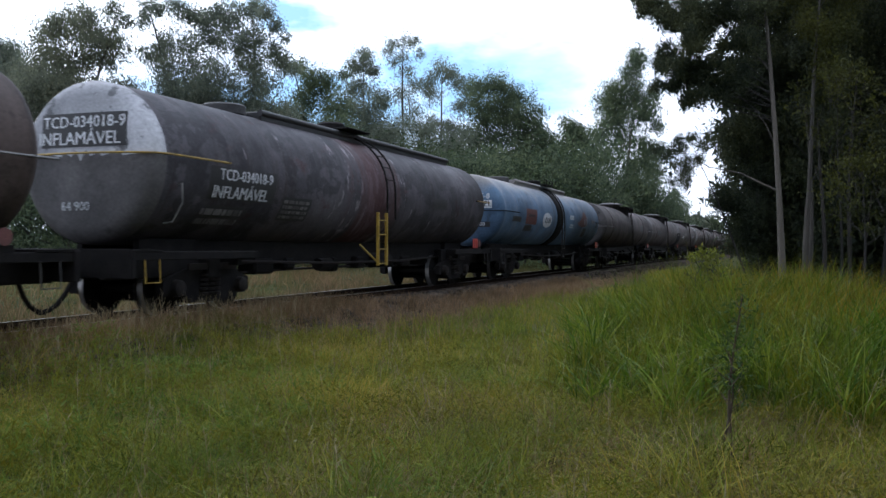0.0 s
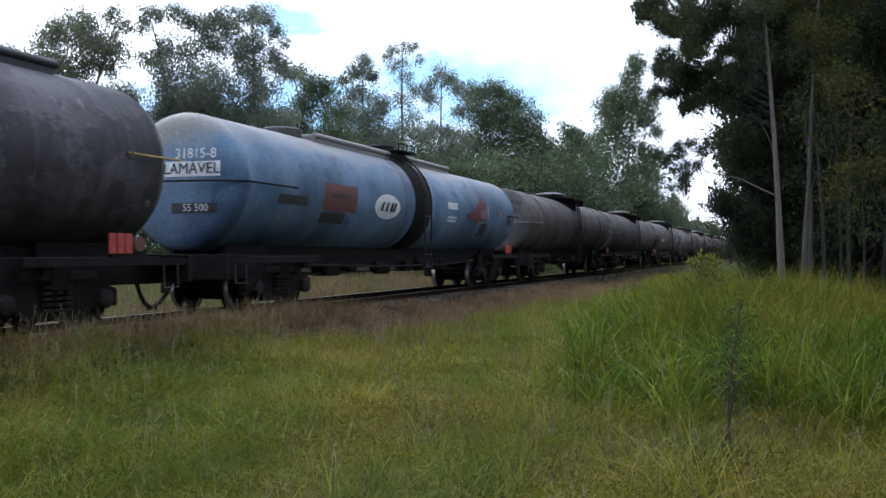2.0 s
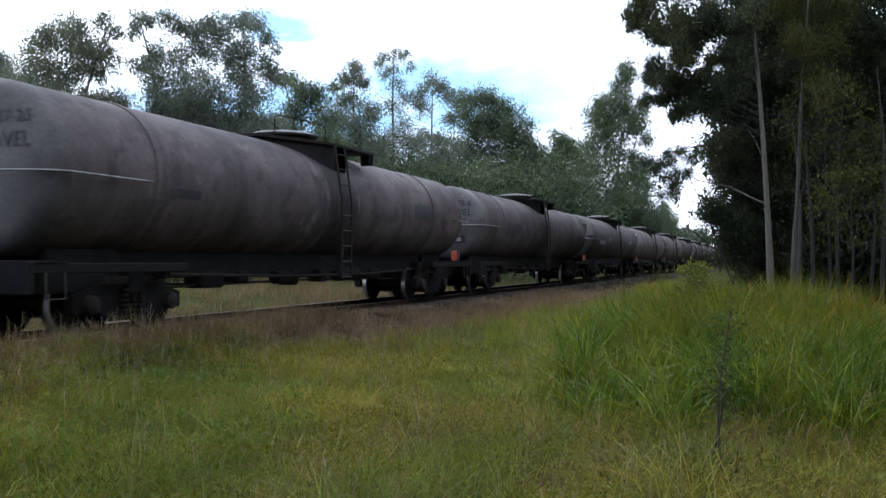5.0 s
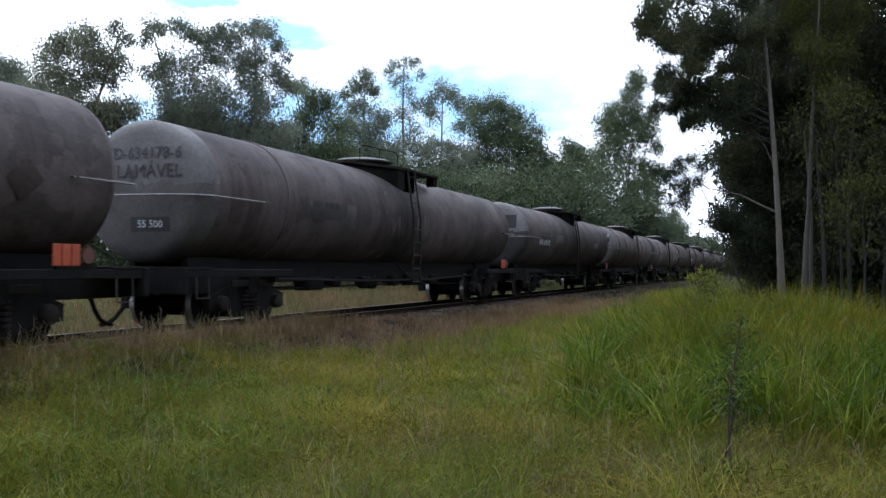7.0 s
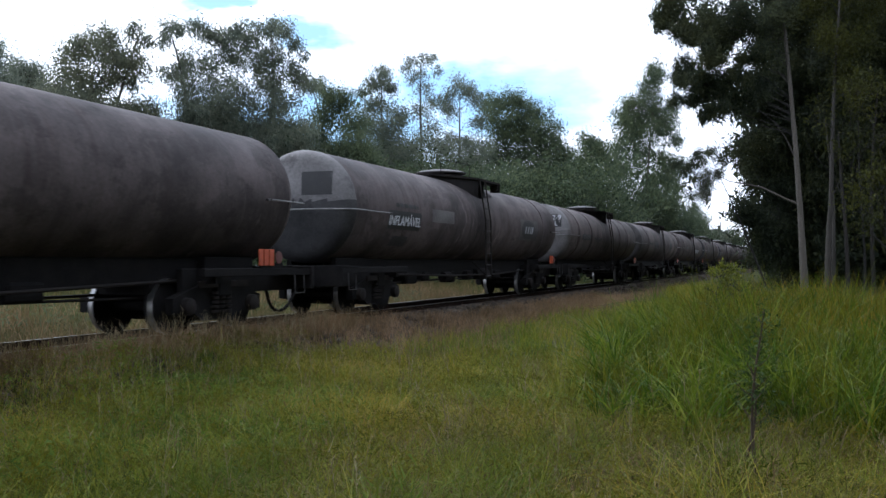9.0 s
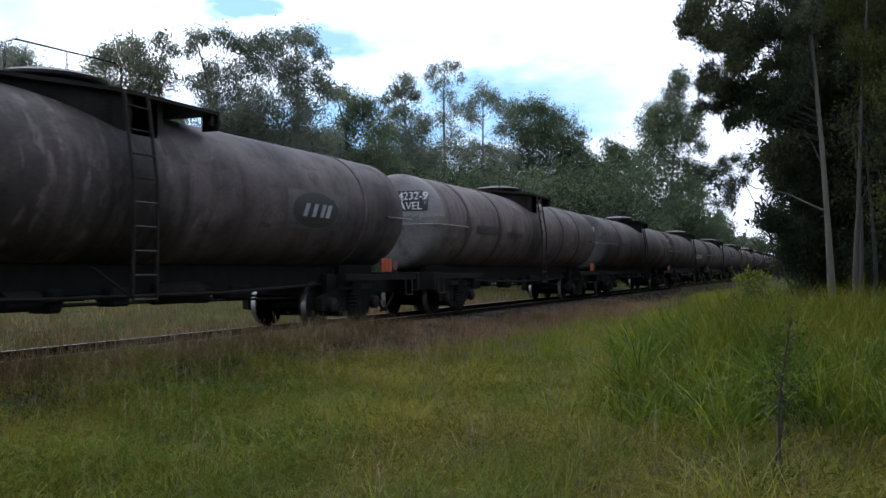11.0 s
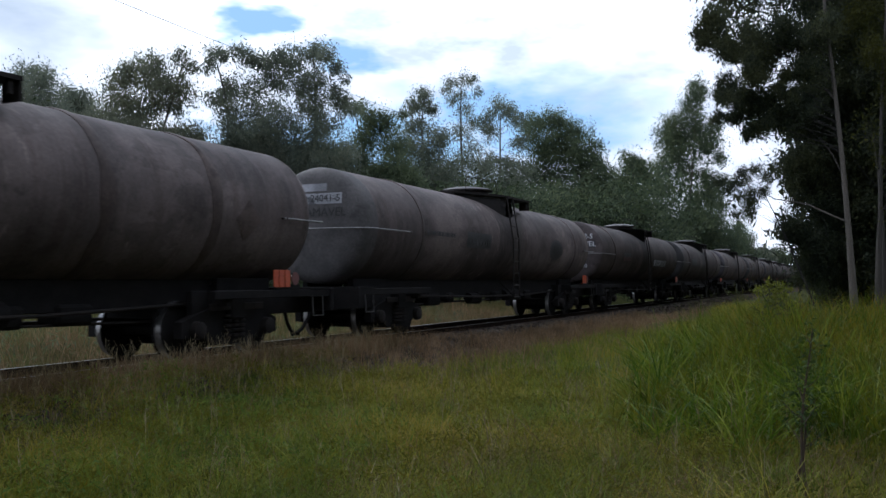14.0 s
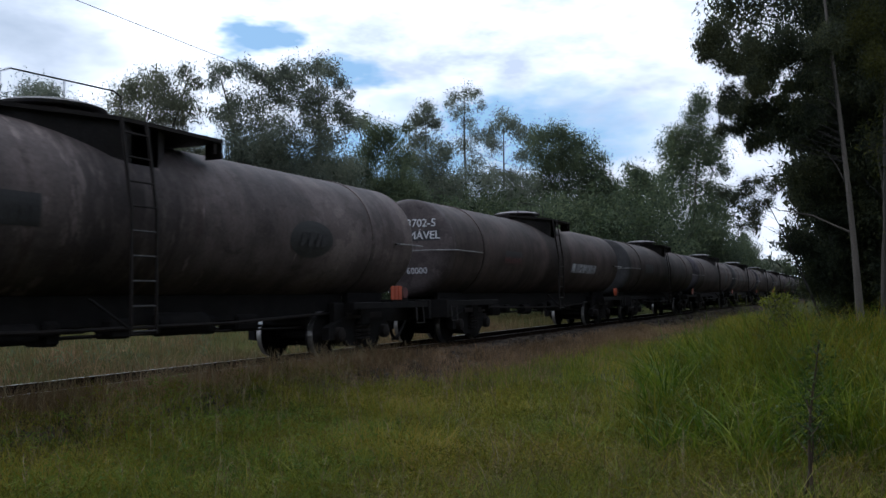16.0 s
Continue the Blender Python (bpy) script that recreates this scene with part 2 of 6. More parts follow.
M_TANK = tank_paint("weathered_grey_shell", (0.04601, 0.03802, 0.0375), (0.09856, 0.08134, 0.07992), (0.01118, 0.009503, 0.009724), (0.1315, 0.1069, 0.1021), 0.38, 0.75, peel=0.34, drip=0.45)
# grey shell of two later cars, base colour lifted to stand for veiling haze
M_TANKPALE = tank_paint("haze_lifted_grey_shell", (0.06587, 0.05399, 0.05175), (0.1286, 0.1044, 0.09877), (0.01882, 0.01525, 0.01471), (0.1631, 0.1303, 0.1205), 0.38, 0.75, peel=0.3, drip=0.42)
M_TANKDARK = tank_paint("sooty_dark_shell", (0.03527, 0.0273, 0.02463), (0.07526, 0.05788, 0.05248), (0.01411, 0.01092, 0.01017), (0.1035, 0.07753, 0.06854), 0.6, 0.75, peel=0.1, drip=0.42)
M_RUSTY = tank_paint("rust_streaked_shell", (0.04515, 0.04308, 0.04877), (0.09377, 0.08797, 0.09856), (0.07381, 0.03299, 0.03353), (0.1215, 0.1081, 0.1168), 0.5, 0.75, peel=0.75, drip=0.5)
# sooty blue with dust on top; base raised a fifth for veiling glare
M_BLUE = tank_paint("sooty_blue_veiled_paint", (0.06048, 0.1048, 0.1764), (0.1159, 0.1814, 0.2722), (0.03024, 0.03629, 0.04637), (0.1764, 0.1915, 0.2167), 0.5, 0.85, 0.5, top=0.9)
M_CAP = tank_paint("flaking_white_paint", (0.2517, 0.2555, 0.2745), (0.3813, 0.3851, 0.4118), (0.04576, 0.04194, 0.04194), (0.1983, 0.1983, 0.2059), 0.35, 0.0, 0.6, flake=0.75)
M_CAPMID = tank_paint("dusty_pale_grey_paint", (0.1092, 0.105, 0.105), (0.1848, 0.1764, 0.1764), (0.042, 0.0378, 0.0378), (0.1344, 0.1218, 0.1176), 0.5, 0.0, 0.6)
M_PATCH = tank_paint("pale_overpainted_patch", (0.07225, 0.068, 0.068), (0.1275, 0.119, 0.1173), (0.0425, 0.03825, 0.03825), (0.1105, 0.102, 0.09775), 0.5, 0.0, 0.6)
M_CAPLOW = tank_paint("worn_grey_end_paint", (0.050, 0.048, 0.050), (0.105, 0.100, 0.102), (0.03, 0.027, 0.027), (0.095, 0.088, 0.086), 0.6, 0.0, 0.6)
M_CAPGREY = tank_paint("faded_grey_paint", (0.03696, 0.03629, 0.03763), (0.07056, 0.06854, 0.06989), (0.0168, 0.01478, 0.01478), (0.0504, 0.04704, 0.0457), 0.5, 0.0, 0.6)
M_BLACK = surface("black_grimy_steel", (0.0063, 0.00574, 0.00574), (0.0147, 0.01295, 0.01225), 4.0, 0.85, 0.0, 0.3, specular=0.12)
M_HOUSING = surface("dark_oily_plate", (0.0208, 0.0182, 0.01782), (0.0468, 0.0403, 0.03828), 1.6, 0.7, 0.0, 0.25, specular=0.25)
M_SOOT = surface("black_paint", (0.0105, 0.00975, 0.0105), (0.024, 0.0225, 0.0225), 3.0, 0.6, 0.0, 0.15)
M_STEEL = surface("grimy_brown_steel", (0.010, 0.008, 0.0075), (0.026, 0.021, 0.018), 5.0, 0.75, 0.2, 0.3, specular=0.2)
M_PIPE = surface("pale_galvanised_pipe", (0.13, 0.125, 0.12), (0.24, 0.23, 0.22), 8.0, 0.5, 0.5, 0.1)
M_RUNG = surface("worn_ladder_steel", (0.024, 0.0222, 0.021), (0.051, 0.048, 0.045), 8.0, 0.6, 0.3, 0.1)
M_TREAD = surface("worn_wheel_rim", (0.20, 0.19, 0.185), (0.34, 0.33, 0.32), 9.0, 0.42, 0.9, 0.05)
M_YELLOW = surface("chipped_yellow_paint", (0.22, 0.14, 0.018), (0.34, 0.22, 0.028), 7.0, 0.5, 0.0, 0.1)
M_RED = surface("faded_red_paint", (0.24, 0.022, 0.018), (0.34, 0.035, 0.026), 6.0, 0.5, 0.0, 0.1)
M_ORANGE = surface("orange_warning_paint", (0.30, 0.045, 0.014), (0.42, 0.07, 0.02), 6.0, 0.5, 0.0, 0.1)
M_WHITE = surface("worn_white_lettering", (0.45, 0.45, 0.46), (0.68, 0.68, 0.70), 9.0, 0.6, 0.0, 0.1)
M_RUBBER = surface("black_rubber", (0.012, 0.012, 0.012), (0.025, 0.025, 0.025), 10.0, 0.6, 0.0, 0.1)
M_PANELRED = surface("dull_red_panel_paint", (0.075, 0.024, 0.022), (0.12, 0.04, 0.034), 5.0, 0.6, 0.0, 0.1)
# dark rust, taken further down to carry the shade under the train
M_RAIL = surface("rusty_shaded_rail_steel", (0.008, 0.005, 0.004), (0.021, 0.0125, 0.009), 6.0, 0.85, 0.0, 0.3, specular=0.06)
M_RAILTOP = surface("polished_rail_head", (0.26, 0.25, 0.235), (0.40, 0.385, 0.36), 3.0, 0.42, 0.95, 0.02)
# weathered timber, its colour also lowered for the train's shadow
M_SLEEPER = surface("weathered_shaded_timber", (0.0315, 0.0245, 0.0196), (0.077, 0.0616, 0.049), 2.0, 0.85, 0.0, 0.6, 30.0, (0.7, 5.6, 5.6), 0.4)
M_SOIL = surface("grassy_soil", (0.0246, 0.02788, 0.0082), (0.05904, 0.06232, 0.01804), 0.9, 0.95, 0.0, 0.8, 14.0, specular=0.03)
M_BARK = surface("pale_smooth_bark", (0.0333, 0.02775, 0.02214), (0.07996, 0.06935, 0.05682), 1.4, 0.8, 0.0, 0.5, 18.0, (0.3918, 0.371, 0.08568), 0.4)
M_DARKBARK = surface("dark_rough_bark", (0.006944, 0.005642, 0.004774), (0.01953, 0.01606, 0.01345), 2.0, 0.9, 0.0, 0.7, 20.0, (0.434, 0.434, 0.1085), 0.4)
# far-tree leaves: distance haze is mixed into these pale greyed greens
M_LEAF = leafy("grey_green_hazed_leaves", [(0.110, 0.130, 0.105), (0.165, 0.186, 0.140), (0.225, 0.240, 0.170)], through_light=0.60)
M_LEAFDENSE = leafy("deep_green_hazed_leaves", [(0.066, 0.088, 0.060), (0.105, 0.134, 0.078), (0.155, 0.182, 0.095)], through_light=0.60)
M_LEAFBUSH = leafy("dark_bush_leaves", [(0.030, 0.044, 0.026), (0.052, 0.072, 0.036), (0.085, 0.105, 0.046)], through_light=0.42)
# olive leaves of the wood, with its dense shade put into the colour
M_LEAFSHADE = leafy("shade_dark_olive_leaves", [(0.0205, 0.0268, 0.0180), (0.041, 0.0502, 0.0285), (0.080, 0.0860, 0.0380)], through_light=0.40)
# olive, greyed and lightened for haze like the other far leaves
M_LEAFOLIVE = leafy("dull_olive_hazed_leaves", [(0.118, 0.132, 0.098), (0.172, 0.184, 0.128), (0.228, 0.232, 0.150)], through_light=0.60)
M_GRASS = leafy("meadow_grass_blades", [(0.06064, 0.09433, 0.0104), (0.1162, 0.1442, 0.01429), (0.1921, 0.1879, 0.02079), (0.2729, 0.2052, 0.03509)], 0.5, 0.35, 0.34)
M_MAT = leafy("matted_green_leaves", [(0.0514, 0.06496, 0.00655), (0.1027, 0.1033, 0.009175), (0.1688, 0.1378, 0.01441)], 0.6, 0.35, 0.9)
M_TALL = leafy("broad_bright_grass_blades", [(0.03168, 0.0522, 0.004575), (0.07266, 0.09334, 0.006863), (0.1583, 0.1502, 0.01258)], 0.40, 0.4, 1.1)
M_CLUMP = leafy("glossy_broad_blades", [(0.03277, 0.06384, 0.006), (0.07648, 0.1197, 0.01), (0.1748, 0.1995, 0.024)], 0.30, 0.45, 1.6)
M_BANK = leafy("yellow_green_grass_tops", [(0.0737, 0.0652, 0.00645), (0.1368, 0.1059, 0.0097), (0.2263, 0.1496, 0.0161)], 0.5, 0.4, 0.7)
M_DRY = leafy("dry_seeding_grass", [(0.0968, 0.06696, 0.0306), (0.1705, 0.1116, 0.0576), (0.297, 0.2, 0.1215)], 0.7, 0.35, 0.8)
M_FIELD = leafy("dull_tan_field_grass", [(0.060, 0.054, 0.020), (0.110, 0.094, 0.034), (0.165, 0.135, 0.056)], 0.6, 0.4, 0.5)
# dark stone with some of the train's shade in its colour
M_BALLAST = leafy("loose_shaded_ballast_stone", [(0.02295, 0.01912, 0.0153), (0.04781, 0.03952, 0.03188), (0.09563, 0.07965, 0.06375)], 0.9, 0.0, 0.8)
# sunlit patches of the wood, their light put into a yellow-green leaf colour
M_LEAFLIT = leafy("sunlit_olive_leaves", [(0.02025, 0.02491, 0.006379), (0.04253, 0.04649, 0.01003), (0.0729, 0.07263, 0.01458)], 0.5, 0.45, 0.5)
M_HERB = leafy("cool_green_herb_leaves", [(0.060, 0.100, 0.017), (0.115, 0.162, 0.028), (0.190, 0.220, 0.042)], 0.6, 0.4, 0.7)
M_SHRUB = leafy("bright_yellow_green_leaves", [(0.0792, 0.0936, 0.01296), (0.1368, 0.1476, 0.0216), (0.216, 0.2088, 0.036)], 0.5, 0.45, 1.5)
M_SEED = leafy("pale_seed_heads", [(0.1219, 0.09622, 0.04682), (0.1951, 0.1564, 0.08585), (0.2763, 0.2326, 0.1482)], 0.8, 0.3, 0.8)
M_STALK = surface("dry_brown_stalk", (0.0288, 0.0186, 0.0102), (0.06, 0.0396, 0.0204), 6.0, 0.85, 0.0, 0.4)
M_WEED = leafy("dark_weed_leaves", [(0.018, 0.034, 0.008), (0.040, 0.066, 0.014), (0.075, 0.100, 0.024)], 0.6, 0.3, 2.0)


def bare_strip(m):
    """Browner, stonier earth within a few metres of the rails, thinning out unevenly."""
    nt = m.node_tree
    b = nt.nodes["Principled BSDF"]
    old = b.inputs["Base Color"].links[0].from_socket
    tc = nt.nodes.new("ShaderNodeTexCoord")
    sp = nt.nodes.new("ShaderNodeSeparateXYZ")
    nt.links.new(tc.outputs["Object"], sp.inputs[0])
    n = node(nt, "ShaderNodeTexNoise", Scale=1.1, Detail=5.0)
    nt.links.new(tc.outputs["Object"], n.inputs["Vector"])
    n2 = node(nt, "ShaderNodeTexNoise", Scale=26.0, Detail=3.0)
    nt.links.new(tc.outputs["Object"], n2.inputs["Vector"])
    away = op(nt, "ABSOLUTE", op(nt, "SUBTRACT", sp.outputs[0], -9.0))
    reach = op(nt, "ADD", op(nt, "MULTIPLY", op(nt, "SUBTRACT", 3.7, away), 0.8), op(nt, "MULTIPLY", op(nt, "SUBTRACT", n.outputs[0], 0.5), 3.0), clamp=True)
    earth = ramp(nt, n2.outputs[0], [(0.35, (0.022, 0.016, 0.013)), (0.65, (0.066, 0.050, 0.042))])
    nt.links.new(mix(nt, reach, old, earth), b.inputs["Base Color"])


bare_strip(M_SOIL)


# ---- mesh helpers ----
def part(name, bm, material, parent=None, label=""):
    me = bpy.data.meshes.new(name)
    bm.to_mesh(me)
    bm.free()
    me.materials.append(material)
    ob = new(name, me)
    ob.parent = parent
    if label:
        tagged(ob, label)
    return ob


def smooth(ob, angle=0.7):
    ob.data.shade_smooth()
    ob.data.set_sharp_from_angle(angle=angle)
    return ob


def box(bm, x0, x1, y0, y1, z0, z1, bevel=0.0):
    made = bmesh.ops.create_cube(bm, size=1.0, matrix=Matrix.Translation(((x0 + x1) / 2, (y0 + y1) / 2, (z0 + z1) / 2)) @ Matrix.Diagonal((x1 - x0, y1 - y0, z1 - z0, 1)))
    if bevel:
        vs = set(made["verts"])
        bmesh.ops.bevel(bm, geom=[e for e in bm.edges if e.verts[0] in vs], offset=bevel, segments=1, affect="EDGES")
    return bm


def boxed(*args, **kw):
    return box(bmesh.new(), *args, **kw)


def tube(bm, points, radius, sides=8, close=False):
    """A round bar along a line of points; radius may be one number or one for each point."""
    pts = [Vector(p) for p in points]
    radii = radius if isinstance(radius, (list, tuple)) else [radius] * len(pts)
    rings, last = [], None
    for i, p in enumerate(pts):
        a, b = pts[max(i - 1, 0)], pts[min(i + 1, len(pts) - 1)]
        d = (b - a).normalized()
        side = d.orthogonal().normalized() if last is None else (last - d * last.dot(d)).normalized()
        last = side
        other = d.cross(side)
        rings.append([bm.verts.new(p + radii[i] * (math.cos(2 * math.pi * k / sides) * side + math.sin(2 * math.pi * k / sides) * other)) for k in range(sides)])
    for r0, r1 in zip(rings, rings[1:]):
        for k in range(sides):
            bm.faces.new((r0[k], r0[(k + 1) % sides], r1[(k + 1) % sides], r1[k]))
    bm.faces.new(rings[0][::-1])
    bm.faces.new(rings[-1])
    return bm


def lathe_y(bm, profile, sides=48, cz=0.0, cx=0.0):
    """Turns (y, r) pairs round a line along y."""
    rings = []
    for y, r in profile:
        if r < 1e-5:
            rings.append([bm.verts.new((cx, y, cz))])
        else:
            rings.append([bm.verts.new((cx + r * math.sin(2 * math.pi * k / sides), y, cz + r * math.cos(2 * math.pi * k / sides))) for k in range(sides)])
    for a, b in zip(rings, rings[1:]):
        for k in range(sides):
            j = (k + 1) % sides
            if len(a) == 1 and len(b) > 1:
                bm.faces.new((a[0], b[k], b[j]))
            elif len(b) == 1 and len(a) > 1:
                bm.faces.new((a[k], a[j], b[0]))
            elif len(a) > 1:
                bm.faces.new((a[k], a[j], b[j], b[k]))
    bmesh.ops.recalc_face_normals(bm, faces=bm.faces)
    return bm


def lathe_x(bm, profile, sides=28, cy=0.0, cz=0.0):
    """Turns (x, r) pairs round a line along x."""
    lathe_y(bm, profile, sides)
    turn = Matrix.Rotation(-math.pi / 2, 4, "Z")
    bmesh.ops.transform(bm, matrix=Matrix.Translation((0, cy, cz)) @ turn, verts=bm.verts)
    return bm


def raw_mesh(name, verts, sizes, idx, material, parent=None):
    me = bpy.data.meshes.new(name)
    me.vertices.add(len(verts))
    me.vertices.foreach_set("co", np.ascontiguousarray(verts, dtype=np.float32).ravel())
    me.loops.add(len(idx))
    me.loops.foreach_set("vertex_index", idx.astype(np.int32))
    me.polygons.add(len(sizes))
    me.polygons.foreach_set("loop_start", np.concatenate([[0], np.cumsum(sizes)[:-1]]).astype(np.int32))
    me.update(calc_edges=True)
    me.materials.append(material)
    ob = new(name, me)
    ob.parent = parent
    return ob


def strips(name, rows, material, parent=None):
    """rows: array (n, k, 2, 3): n ribbons of k cross-lines, the last drawn to a point; one mesh, each ribbon an island."""
    n, k = rows.shape[:2]
    m = 2 * k - 1
    verts = np.concatenate([rows[:, :-1].reshape(n, -1, 3), rows[:, -1].mean(1, keepdims=True)], 1)
    quads = [[2 * i, 2 * i + 1, 2 * i + 3, 2 * i + 2] for i in range(k - 2)]
    loop = np.array([q for quad in quads for q in quad] + [m - 3, m - 2, m - 1])
    idx = (np.arange(n)[:, None] * m + loop[None]).ravel()
    return raw_mesh(name, verts.reshape(-1, 3), np.tile([4] * (k - 2) + [3], n), idx, material, parent)


def leaves_mesh(name, tri, material, parent=None):
    """tri: array (n, 3, 3), one pointed leaf each."""
    n = len(tri)
    return raw_mesh(name, tri.reshape(-1, 3), np.full(n, 3), np.arange(3 * n), material, parent)


def letters(text, size):
    """Vertices (x to the right, y up, centred) and faces of a line of text in the built-in font."""
    cu = bpy.data.curves.new("lettering", "FONT")
    cu.body, cu.size, cu.align_x, cu.align_y, cu.resolution_u = text, size, "CENTER", "CENTER", 2
    cu.offset = 0.0
    ob = bpy.data.objects.new("lettering", cu)
    scene.collection.objects.link(ob)
    dg = bpy.context.evaluated_depsgraph_get()
    me = bpy.data.meshes.new_from_object(ob.evaluated_get(dg))
    vs, fs = [tuple(v.co) for v in me.vertices], [tuple(p.vertices) for p in me.polygons]
    n = len(vs)
    vs += [(x + 0.035 * size, y, 0.004) for x, y, _ in vs]
    fs += [tuple(i + n for i in f) for f in fs]
    bpy.data.objects.remove(ob)
    bpy.data.curves.remove(cu)
    bpy.data.meshes.remove(me)
    return vs, fs


# ---- ground ----
TRACK_X = -9.0


def ease(a, b, v):
    u = min(max((v - a) / (b - a), 0.0), 1.0)
    return u * u * (3 - 2 * u)


def ground_z(x, y):
    d = abs(x - TRACK_X)
    bed = -0.16 - 0.30 * ease(1.25, 2.6, d)
    if x > TRACK_X:
        low = -0.53 + 0.10 * ease(4, 14, y) + 0.45 * ease(14, 40, y) * (1 - ease(-3.5, 0.5, x)) - 0.12 * ease(-1, 4, x) * ease(12, 30, y) + 0.36 * math.exp(-((x + 0.3) / 2.6) ** 2 - ((y - 14.5) / 5) ** 2) + 0.5 * ease(10, 40, x)
        z = bed + (low + 0.46) * ease(2.2, 4.6, d)
    else:
        z = bed + 0.35 * ease(2.6, 6.0, d) + 0.5 * ease(8, 30, d)
    if d > 2.4:
        z += 0.05 * noise.noise((x * 0.7, y * 0.7, 0.3)) * ease(2.4, 3.4, d) + 0.25 * noise.noise((x * 0.05, y * 0.05, 4.1)) * ease(20, 60, math.hypot(x, y))
    return z


def ground():
    xs = [-3000, -1200, -500, -200, -100, -70, -50, -40] + [-32 + i for i in range(16)] + [-16 + 0.35 * i for i in range(60)] + [5.5 + i for i in range(14)] + [22, 27, 35, 50, 80, 150, 400, 1200, 3000]
    ys = [-3000, -1000, -300, -100, -40, -20, -10] + [-6 + 0.5 * i for i in range(84)] + [36.5 + 2 * i for i in range(22)] + [85, 100, 120, 150, 190, 240, 300, 400, 600, 1000, 3000]
    bm = bmesh.new()
    grid = [[bm.verts.new((x, y, ground_z(x, y))) for x in xs] for y in ys]
    for r0, r1 in zip(grid, grid[1:]):
        for i in range(len(xs) - 1):
            bm.faces.new((r0[i], r0[i + 1], r1[i + 1], r1[i]))
    ob = part("ground", bm, M_SOIL)
    ob.data.shade_smooth()
    tagged(ob, "grassy soil sloping gently up to the railway bed", "ground", kind="structure")


ground()


# ---- railway ----
def railway():
    for side in (-1, 1):
        rx = TRACK_X + side * 0.535
        bm = bmesh.new()
        prof = [(-0.062, -0.145), (0.062, -0.145), (0.062, -0.133), (0.012, -0.118), (0.012, -0.042), (0.034, -0.034), (0.034, -0.006), (0.028, 0.0), (-0.028, 0.0), (-0.034, -0.006), (-0.034, -0.034), (-0.012, -0.042), (-0.012, -0.118), (-0.062, -0.133)]
        ends = [[bm.verts.new((rx + px, y, pz)) for px, pz in prof] for y in (-60, 0, 60, 140, 420)]
        for a, b in zip(ends, ends[1:]):
            for i in range(len(prof)):
                j = (i + 1) % len(prof)
                bm.faces.new((a[i], a[j], b[j], b[i]))
        bmesh.ops.recalc_face_normals(bm, faces=bm.faces)
        ob = part("rail", bm, M_RAIL)
        ob.data.materials.append(M_RAILTOP)
        for p in ob.data.polygons:
            if abs(p.normal.z) > 0.9 and p.center.z > -0.003:
                p.material_index = 1
        tagged(ob, "rusty steel rail with a polished head on timber sleepers", "rail", "rails of the track", kind="structure")


railway()


# ---- tank cars ----
WHEEL_R = 0.40
SHELL_Z = 1.02


def head_y(r, R):
    """How far a dished end stands out at distance r from its axis."""
    crown = 0.20 * math.sqrt(max(0.0, 1 - (r / (R * 1.35)) ** 2)) / 1.0 - 0.20 * math.sqrt(1 - (1 / 1.35) ** 2)
    knuckle = 0.16 * math.sqrt(max(0.0, 1 - max(0.0, (r - 0.80 * R) / (0.20 * R)) ** 2))
    return crown + knuckle


